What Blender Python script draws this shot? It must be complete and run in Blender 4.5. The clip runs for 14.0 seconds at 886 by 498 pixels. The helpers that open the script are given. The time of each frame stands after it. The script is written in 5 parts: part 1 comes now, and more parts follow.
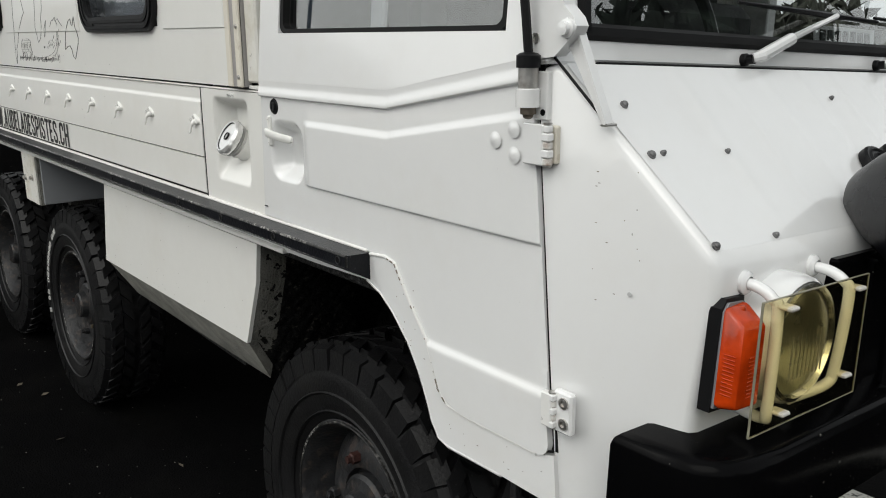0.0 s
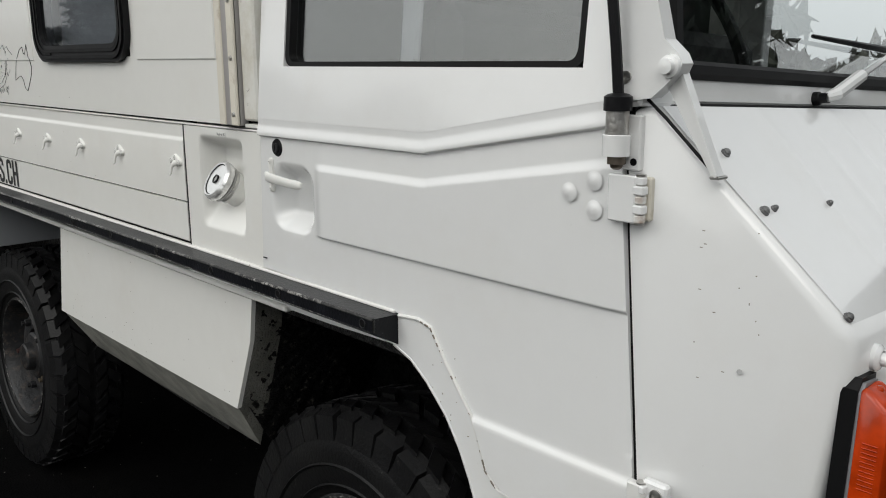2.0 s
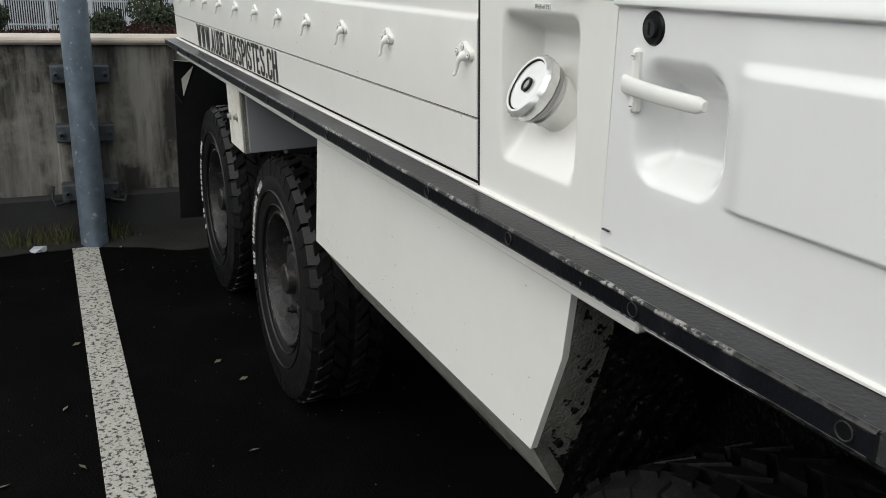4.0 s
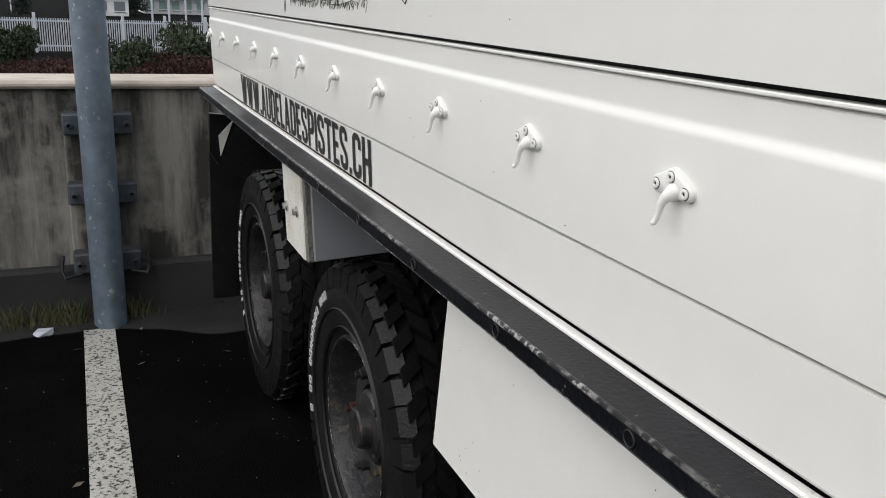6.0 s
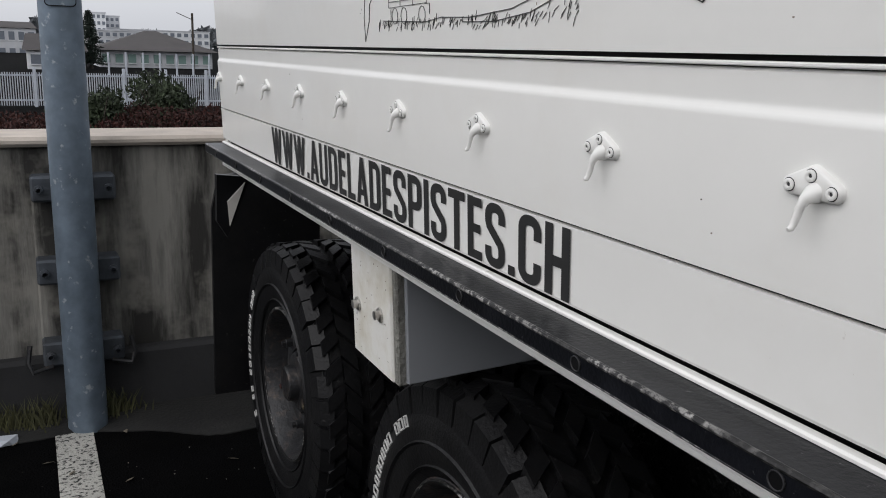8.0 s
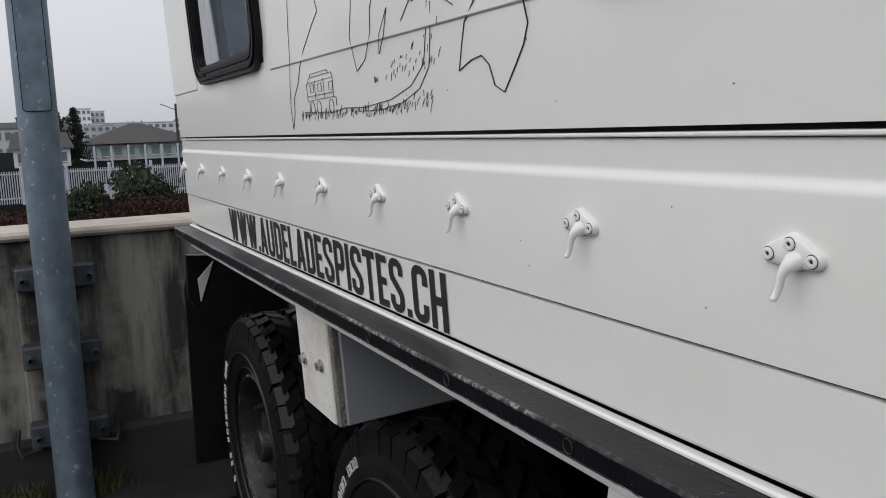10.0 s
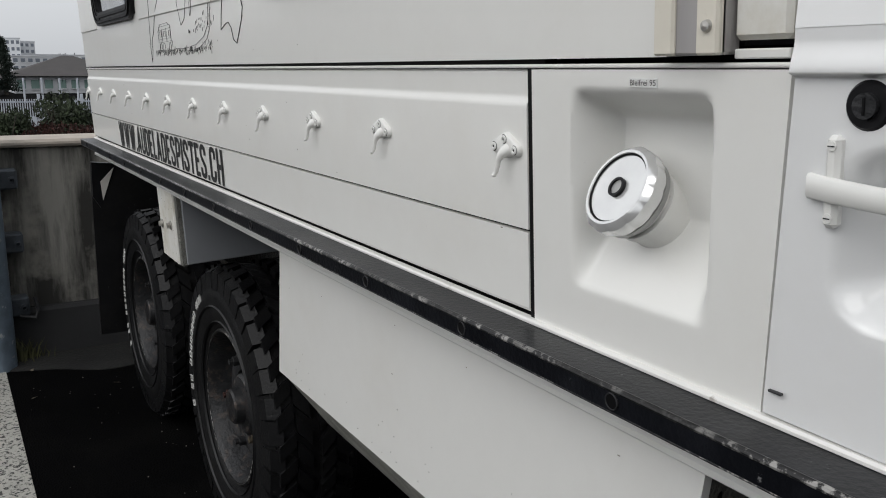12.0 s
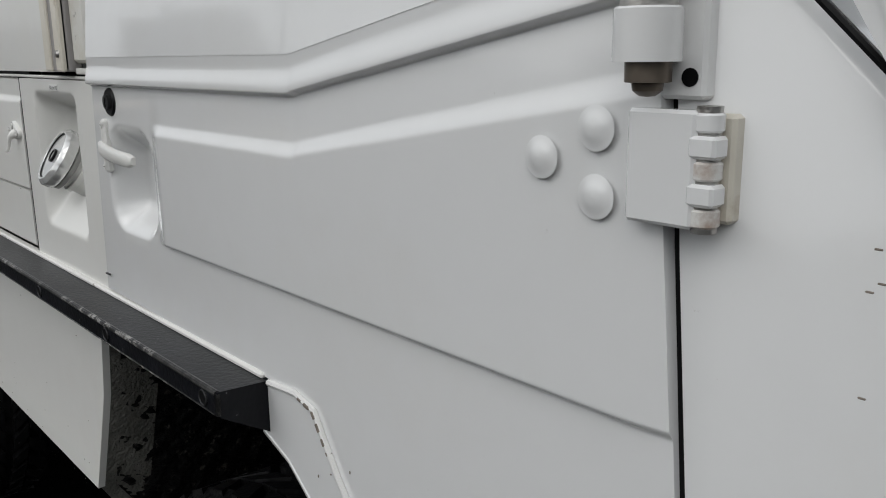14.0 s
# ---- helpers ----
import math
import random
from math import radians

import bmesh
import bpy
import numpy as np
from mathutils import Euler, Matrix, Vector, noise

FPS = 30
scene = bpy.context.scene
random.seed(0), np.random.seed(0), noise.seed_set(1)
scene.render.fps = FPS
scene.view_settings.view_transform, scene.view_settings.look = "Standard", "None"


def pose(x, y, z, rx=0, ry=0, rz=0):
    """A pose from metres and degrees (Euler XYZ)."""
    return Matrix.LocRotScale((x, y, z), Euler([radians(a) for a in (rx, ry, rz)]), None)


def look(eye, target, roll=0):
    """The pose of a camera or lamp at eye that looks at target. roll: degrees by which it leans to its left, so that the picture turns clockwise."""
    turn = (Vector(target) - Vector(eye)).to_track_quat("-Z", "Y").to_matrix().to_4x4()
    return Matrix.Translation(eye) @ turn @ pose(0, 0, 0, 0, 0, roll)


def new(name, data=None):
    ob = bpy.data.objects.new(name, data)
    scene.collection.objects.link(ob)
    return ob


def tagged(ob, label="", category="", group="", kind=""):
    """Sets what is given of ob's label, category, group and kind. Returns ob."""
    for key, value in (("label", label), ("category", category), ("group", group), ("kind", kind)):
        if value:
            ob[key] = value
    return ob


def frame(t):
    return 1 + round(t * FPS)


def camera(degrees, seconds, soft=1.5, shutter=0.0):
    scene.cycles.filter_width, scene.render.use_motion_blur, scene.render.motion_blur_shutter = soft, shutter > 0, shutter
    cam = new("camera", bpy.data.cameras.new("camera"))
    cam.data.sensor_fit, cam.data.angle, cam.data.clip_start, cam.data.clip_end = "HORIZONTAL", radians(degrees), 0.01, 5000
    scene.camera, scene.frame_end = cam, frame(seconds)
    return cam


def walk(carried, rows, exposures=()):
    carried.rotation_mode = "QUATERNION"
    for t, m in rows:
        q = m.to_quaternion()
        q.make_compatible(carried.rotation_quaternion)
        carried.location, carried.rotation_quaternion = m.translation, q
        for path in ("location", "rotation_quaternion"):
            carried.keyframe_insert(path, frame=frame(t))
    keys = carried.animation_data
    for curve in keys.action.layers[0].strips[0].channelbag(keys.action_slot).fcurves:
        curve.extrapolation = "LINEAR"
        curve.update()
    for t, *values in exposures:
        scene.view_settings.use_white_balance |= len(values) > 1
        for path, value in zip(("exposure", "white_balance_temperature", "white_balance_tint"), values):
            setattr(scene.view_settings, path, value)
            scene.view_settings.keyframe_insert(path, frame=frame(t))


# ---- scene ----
cam = camera(55.2, 14.0, 1.0)
PATH = [
    (0, (-0.909, -1.444, 1.433), (0.331, 0.064, 0.999), 1.7),
    (0.5, (-0.981, -1.368, 1.432), (0.388, -0.006, 0.91), 2.6),
    (1, (-1.037, -1.305, 1.45), (0.427, -0.032, 0.963), 3.2),
    (1.5, (-1.047, -1.249, 1.445), (0.396, 0.052, 0.972), 2.9),
    (2, (-0.92, -1.198, 1.445), (0.44, 0.221, 1.075), 1.8),
    (2.5, (-0.827, -1.098, 1.445), (0.39, 0.45, 1.096), 3.5),
    (3, (-0.793, -0.904, 1.43), (0.365, 0.652, 0.941), 3.9),
    (3.5, (-0.724, -0.741, 1.377), (0.248, 0.901, 0.779), 2.6),
    (3.7, (-0.664, -0.659, 1.368), (0.23, 1.025, 0.762), 2.1),
    (5.8, (-0.478, 0.223, 1.388), (0.191, 2.01, 0.789), 1.9),
    (6, (-0.498, 0.303, 1.409), (0.266, 2.064, 0.848), 2.3),
    (6.5, (-0.472, 0.481, 1.443), (0.398, 2.241, 1.062), 0.4),
    (7, (-0.463, 0.647, 1.436), (0.372, 2.418, 1.029), 1.0),
    (7.2, (-0.485, 0.74, 1.408), (0.367, 2.492, 0.956), 2.1),
    (9.3, (-0.581, 0.97, 1.341), (0.269, 2.745, 0.984), -0.3),
    (9.5, (-0.557, 0.88, 1.356), (0.242, 2.686, 1.041), -1.7),
    (10, (-0.539, 0.679, 1.37), (0.348, 2.449, 1.083), -2.0),
    (10.5, (-0.581, 0.447, 1.356), (0.383, 2.174, 1.059), -0.3),
    (11, (-0.557, 0.223, 1.324), (0.32, 1.986, 0.973), 0.3),
    (11.5, (-0.567, 0.006, 1.33), (0.383, 1.727, 0.959), 0.8),
    (12, (-0.582, -0.198, 1.351), (0.414, 1.488, 0.942), 0.3),
    (12.5, (-0.51, -0.387, 1.357), (0.461, 1.317, 0.964), -0.5),
    (13, (-0.506, -0.535, 1.38), (0.614, 1.08, 1.009), -1.7),
    (13.5, (-0.506, -0.659, 1.358), (0.873, 0.728, 0.94), -1.0),
    (14, (-0.431, -0.864, 1.363), (0.866, 0.609, 0.978), 1.5),
]
# seconds, stops, kelvin, tint
EXPOSURES = [(0, 0.1, 6640, 7), (1.5, 0.03, 6610, 7), (2.5, -0.16, 6600, 8), (3.0, -0.18, 6590, 8), (3.5, 0.0, 6590, 7), (5.8, 0.3, 6510, 10), (6.0, 0.28, 6500, 11), (6.5, 0.06, 6460, 12), (7, -0.12, 6430, 12), (9.3, 0.1, 6350, 13), (9.5, 0.08, 6350, 13),
             (10, -0.18, 6370, 12), (10.5, -0.32, 6390, 11), (11, -0.31, 6410, 11), (11.5, -0.16, 6420, 11), (12, -0.15, 6430, 10), (12.5, -0.08, 6400, 10), (13.2, -0.2, 6400, 9), (13.5, -0.32, 6410, 8), (14, -0.4, 6420, 9)]
# The truck's side leans out by 2.8 degrees
LEAN = 2.8
SIDE = pose(0, 0, 0, 0, -LEAN, 0)
walk(cam, [(t, look(eye, target, roll)) for t, eye, target, roll in PATH], EXPOSURES)

# ---- world and light: an overcast winter sky ----
world = bpy.data.worlds.new("sky")
scene.world = world
world.use_nodes = True
wn = world.node_tree
sky = wn.nodes.new("ShaderNodeTexSky")
sky.sky_type, sky.sun_disc = "NISHITA", False
sky.sun_elevation, sky.sun_rotation = radians(38), radians(293)
sky.air_density, sky.dust_density = 1.0, 4.0
grey = wn.nodes.new("ShaderNodeHueSaturation")
grey.inputs["Saturation"].default_value = 0.12
cloud = wn.nodes.new("ShaderNodeMixRGB")
cloud.inputs[0].default_value = 0.55
cloud.inputs[2].default_value = (6.65, 6.9, 7.2, 1)
wn.links.new(sky.outputs[0], grey.inputs["Color"])
wn.links.new(grey.outputs[0], cloud.inputs[1])
wn.links.new(cloud.outputs[0], wn.nodes["Background"].inputs["Color"])
wn.nodes["Background"].inputs["Strength"].default_value = 0.15
sun = new("sun", bpy.data.lights.new("sun", "SUN"))
sun.data.energy, sun.data.angle, sun.data.color = 0.8, radians(40), (1.0, 0.97, 0.93)
sun.matrix_world = look((-11, -9.5, 13), (0, 0, 0))


# ---- materials ----
def material(name, colour, rough=0.5, metal=0.0, coat=0.0, vary=0.08, scale=6.0, bump=0.0, bump_scale=60.0, dirt=None, dirt_amount=0.0,
             dirt_scale=3.0, dirt_from=0.48, dirt_to=0.78, specular=0.5, specks=None, rough_vary=0.1, stretch=(1, 1, 1), per_object=0.0, per_island=0.0, transmission=0.0, ior=1.45):
    """A procedural surface: base colour with large and fine variation, stains of their own shape, and fine relief."""
    m = bpy.data.materials.new(name)
    m.use_nodes = True
    n, l = m.node_tree.nodes, m.node_tree.links
    b = n["Principled BSDF"]
    tc = n.new("ShaderNodeTexCoord")
    mp = n.new("ShaderNodeMapping")
    mp.inputs["Scale"].default_value = stretch
    l.new(tc.outputs["Object"], mp.inputs[0])
    big = n.new("ShaderNodeTexNoise")
    big.inputs["Scale"].default_value, big.inputs["Detail"].default_value = scale, 6
    l.new(mp.outputs[0], big.inputs["Vector"])
    ramp = n.new("ShaderNodeMapRange")
    ramp.inputs[1].default_value, ramp.inputs[2].default_value = 0.3, 0.7
    ramp.inputs[3].default_value, ramp.inputs[4].default_value = 1 - vary, 1 + vary
    l.new(big.outputs[0], ramp.inputs[0])
    mul = n.new("ShaderNodeMixRGB")
    mul.blend_type = "MULTIPLY"
    mul.inputs[0].default_value, mul.inputs[1].default_value = 1, (*colour, 1)
    l.new(ramp.outputs[0], mul.inputs[2])
    col = mul.outputs[0]
    if per_object or per_island:
        info = n.new("ShaderNodeObjectInfo") if per_object else n.new("ShaderNodeNewGeometry")
        out = info.outputs["Random"] if per_object else info.outputs["Random Per Island"]
        r2 = n.new("ShaderNodeMapRange")
        k = per_object or per_island
        r2.inputs[3].default_value, r2.inputs[4].default_value = 1 - k, 1 + k
        l.new(out, r2.inputs[0])
        m2 = n.new("ShaderNodeMixRGB")
        m2.blend_type = "MULTIPLY"
        m2.inputs[0].default_value = 1
        l.new(col, m2.inputs[1])
        l.new(r2.outputs[0], m2.inputs[2])
        col = m2.outputs[0]
    if dirt:
        st = n.new("ShaderNodeTexNoise")
        st.inputs["Scale"].default_value, st.inputs["Detail"].default_value, st.inputs["Roughness"].default_value = dirt_scale, 10, 0.65
        l.new(mp.outputs[0], st.inputs["Vector"])
        sr = n.new("ShaderNodeMapRange")
        sr.inputs[1].default_value, sr.inputs[2].default_value = dirt_from, dirt_to
        sr.inputs[4].default_value = dirt_amount
        l.new(st.outputs[0], sr.inputs[0])
        mx = n.new("ShaderNodeMixRGB")
        l.new(sr.outputs[0], mx.inputs[0])
        l.new(col, mx.inputs[1])
        mx.inputs[2].default_value = (*dirt, 1)
        col = mx.outputs[0]
    if specks:
        tint, amount, size, lo, hi = specks
        sp = n.new("ShaderNodeTexNoise")
        sp.inputs["Scale"].default_value, sp.inputs["Detail"].default_value, sp.inputs["Roughness"].default_value = size, 4, 0.6
        l.new(tc.outputs["Object"], sp.inputs["Vector"])
        pr = n.new("ShaderNodeMapRange")
        pr.inputs[1].default_value, pr.inputs[2].default_value, pr.inputs[4].default_value = lo, hi, amount
        l.new(sp.outputs[0], pr.inputs[0])
        px = n.new("ShaderNodeMixRGB")
        l.new(pr.outputs[0], px.inputs[0])
        l.new(col, px.inputs[1])
        px.inputs[2].default_value = (*tint, 1)
        col = px.outputs[0]
    l.new(col, b.inputs["Base Color"])
    b.inputs["Metallic"].default_value = metal
    b.inputs["Specular IOR Level"].default_value = specular
    b.inputs["Coat Weight"].default_value = coat
    b.inputs["Coat Roughness"].default_value = 0.03
    b.inputs["Transmission Weight"].default_value = transmission
    b.inputs["IOR"].default_value = ior
    rr = n.new("ShaderNodeMapRange")
    rr.inputs[3].default_value, rr.inputs[4].default_value = max(0.0, rough - rough_vary), min(1.0, rough + rough_vary)
    l.new(big.outputs[0], rr.inputs[0])
    l.new(rr.outputs[0], b.inputs["Roughness"])
    if bump:
        fine = n.new("ShaderNodeTexNoise")
        fine.inputs["Scale"].default_value, fine.inputs["Detail"].default_value = bump_scale, 8
        l.new(mp.outputs[0], fine.inputs["Vector"])
        bp = n.new("ShaderNodeBump")
        bp.inputs["Strength"].default_value, bp.inputs["Distance"].default_value = bump, 0.01
        l.new(fine.outputs[0], bp.inputs["Height"])
        l.new(bp.outputs[0], b.inputs["Normal"])
    return m


WHITE = material("white_paint", (0.8, 0.803, 0.8), 0.22, coat=1.0, vary=0.006, scale=30, bump=0.02, bump_scale=7, dirt=(0.62, 0.56, 0.46), dirt_amount=0.16, dirt_scale=5, dirt_from=0.5, dirt_to=0.85, specks=((0.3, 0.26, 0.2), 0.35, 120, 0.74, 0.8), rough_vary=0.015)
CREAM = material("cream_white_paint", (0.79, 0.785, 0.755), 0.36, coat=0.35, vary=0.008, scale=28, bump=0.03, bump_scale=9, dirt=(0.58, 0.52, 0.42), dirt_amount=0.16, dirt_scale=5, dirt_from=0.5, dirt_to=0.85, specks=((0.3, 0.26, 0.2), 0.35, 110, 0.74, 0.8), rough_vary=0.015)
WORN = material("chipped_white_paint", (0.76, 0.755, 0.735), 0.38, coat=0.3, vary=0.03, scale=6, bump=0.04, bump_scale=60, dirt=(0.1, 0.085, 0.07), dirt_amount=0.95, dirt_scale=42, dirt_from=0.6, dirt_to=0.64)
GUTTER = material("dirty_white_strip", (0.78, 0.77, 0.74), 0.4, coat=0.2, vary=0.04, scale=9, dirt=(0.2, 0.16, 0.11), dirt_amount=0.7, dirt_scale=30, dirt_from=0.62, dirt_to=0.72)
BOX_PAINT = material("stained_white_paint", (0.74, 0.73, 0.69), 0.45, coat=0.1, vary=0.05, scale=9, bump=0.05, bump_scale=60, dirt=(0.42, 0.37, 0.25), dirt_amount=0.6, dirt_scale=9, dirt_from=0.46, dirt_to=0.7, specks=((0.1, 0.09, 0.08), 0.9, 48, 0.68, 0.72))
YELLOWED = material("yellowed_paint", (0.72, 0.68, 0.59), 0.4, coat=0.2, vary=0.05, scale=14, dirt=(0.35, 0.26, 0.17), dirt_amount=0.6, dirt_scale=26, dirt_from=0.58, dirt_to=0.74)
RUSTY = material("rust_stained_white_paint", (0.74, 0.73, 0.7), 0.42, coat=0.2, vary=0.04, scale=9, bump=0.05, bump_scale=60, dirt=(0.26, 0.12, 0.05), dirt_amount=0.9, dirt_scale=34, dirt_from=0.46, dirt_to=0.68)
RUST = material("rust", (0.11, 0.045, 0.02), 0.8, vary=0.4, scale=60, bump=0.3, bump_scale=150)
UNDERSEAL = material("grey_underseal", (0.18, 0.178, 0.16), 0.85, vary=0.3, scale=18, bump=0.8, bump_scale=160, dirt=(0.2, 0.19, 0.16), dirt_amount=0.6, dirt_scale=30)
ROUGH_TAR = material("rough_black_underseal", (0.005, 0.005, 0.005), 0.6, specular=0.3, vary=0.5, scale=30, bump=1.0, bump_scale=90, dirt=(0.16, 0.15, 0.13), dirt_amount=0.5, dirt_scale=70, dirt_from=0.57, dirt_to=0.64)
TAR = material("black_underseal", (0.004, 0.004, 0.004), 0.42, specular=0.4, vary=0.5, scale=20, bump=1.0, bump_scale=75)
BLACK_PAINT = material("black_paint", (0.005, 0.0055, 0.0075), 0.36, specular=0.27, vary=0.3, scale=5, bump=0.1, bump_scale=170, dirt=(0.2, 0.2, 0.2), dirt_amount=0.6, dirt_scale=95, dirt_from=0.655, dirt_to=0.69, rough_vary=0.1, specks=((0.018, 0.019, 0.024), 0.5, 18, 0.5, 0.72))
WORN_BLACK = material("black_paint_worn_to_metal", (0.012, 0.012, 0.013), 0.35, vary=0.3, scale=8, dirt=(0.42, 0.41, 0.39), dirt_amount=0.8, dirt_scale=110, dirt_from=0.49, dirt_to=0.56, specks=((0.006, 0.006, 0.006), 0.9, 5, 0.47, 0.57))
BLACK_GLOSS = material("glossy_black_paint", (0.0022, 0.0022, 0.0025), 0.17, vary=0.2, scale=5, bump=0.03, bump_scale=30, specular=0.055, specks=((0.25, 0.24, 0.22), 0.6, 85, 0.7, 0.74))
BLACK_PLASTIC = material("black_plastic", (0.006, 0.006, 0.007), 0.4, specular=0.25, vary=0.2, scale=12, bump=0.06, bump_scale=150)
RUBBER = material("rubber", (0.0058, 0.0058, 0.0064), 0.44, vary=0.3, scale=9, bump=0.16, bump_scale=140, specular=0.3, dirt=(0.016, 0.0155, 0.0145), dirt_amount=0.6, dirt_scale=11, specks=((0.07, 0.068, 0.064), 0.5, 60, 0.66, 0.72))
LAMP_BLACK = material("satin_black_lamp_shell", (0.008, 0.008, 0.01), 0.28, specular=0.5, vary=0.15, scale=10, bump=0.02, bump_scale=60)
SEAL = material("black_rubber_seal", (0.004, 0.004, 0.0045), 0.5, specular=0.2, vary=0.2, scale=20)
STEEL = material("dirty_steel_rim", (0.02, 0.0205, 0.022), 0.45, metal=0.1, vary=0.4, scale=14, specular=0.4, bump=0.35, bump_scale=70, dirt=(0.075, 0.056, 0.046), dirt_amount=0.85, dirt_scale=32, dirt_from=0.53, dirt_to=0.68)
BARE = material("bare_metal", (0.5, 0.49, 0.47), 0.35, metal=0.9, vary=0.2, scale=30, bump=0.1, bump_scale=200, dirt=(0.2, 0.13, 0.07), dirt_amount=0.5, dirt_scale=40)
CHROME = material("dull_chrome", (0.75, 0.75, 0.74), 0.18, metal=1.0, vary=0.1, scale=30)
ALU = material("aged_aluminium", (0.4, 0.385, 0.38), 0.45, metal=0.4, vary=0.1, scale=20, bump=0.05, bump_scale=200, stretch=(1, 1, 0.1))
GALV = material("galvanised_steel", (0.17, 0.215, 0.265), 0.52, metal=0.45, vary=0.22, scale=16, bump=0.1, bump_scale=70, dirt=(0.1, 0.13, 0.17), dirt_amount=0.6, dirt_scale=7, specks=((0.5, 0.53, 0.56), 0.75, 26, 0.62, 0.7))
DULL_GALV = material("dull_weathered_zinc", (0.075, 0.085, 0.098), 0.62, metal=0.3, vary=0.3, scale=22, bump=0.15, bump_scale=60, dirt=(0.035, 0.033, 0.03), dirt_amount=0.7, dirt_scale=12)
INK = material("black_ink", (0.02, 0.02, 0.02), 0.5, vary=0.2)
LABEL_WHITE = material("white_label_paper", (0.74, 0.74, 0.72), 0.5, vary=0.03, scale=80)
LETTER_WHITE = material("white_lettering", (0.5, 0.5, 0.48), 0.6, vary=0.2, scale=30)
GLASS = material("window_glass", (0.82, 0.86, 0.86), 0.0, vary=0.0, rough_vary=0.0, transmission=1.0, ior=1.9)
TINT = material("smoked_acrylic_glass", (0.62, 0.65, 0.68), 0.02, vary=0.0, rough_vary=0.0, transmission=1.0, ior=1.5)
YELLOW_COVER = material("yellowed_clear_plastic", (0.86, 0.78, 0.5), 0.05, vary=0.05, scale=20, rough_vary=0.02, transmission=1.0, ior=1.2)
ORANGE = material("orange_plastic_lens", (0.45, 0.04, 0.0035), 0.2, specular=0.4, coat=0.3, vary=0.3, scale=34, dirt=(0.3, 0.016, 0.002), dirt_amount=0.7, dirt_scale=26)
LENS = material("ribbed_headlight_glass", (0.9, 0.9, 0.86), 0.05, vary=0.02, rough_vary=0.02, transmission=1.0, ior=1.4)
DARK = material("dark_interior", (0.03, 0.03, 0.032), 0.7, vary=0.2, scale=5)
CURTAIN = material("grey_interior_lining", (0.28, 0.29, 0.31), 0.8, vary=0.2, scale=5)
BOWL = material("pale_lamp_bowl", (0.55, 0.54, 0.47), 0.3, metal=0.75, vary=0.08, scale=40)
BOLT = material("grey_bolt_metal", (0.16, 0.16, 0.16), 0.45, metal=0.5, vary=0.3, scale=60)
REFLECT = material("pale_reflector", (0.62, 0.6, 0.56), 0.35, vary=0.05, scale=30)


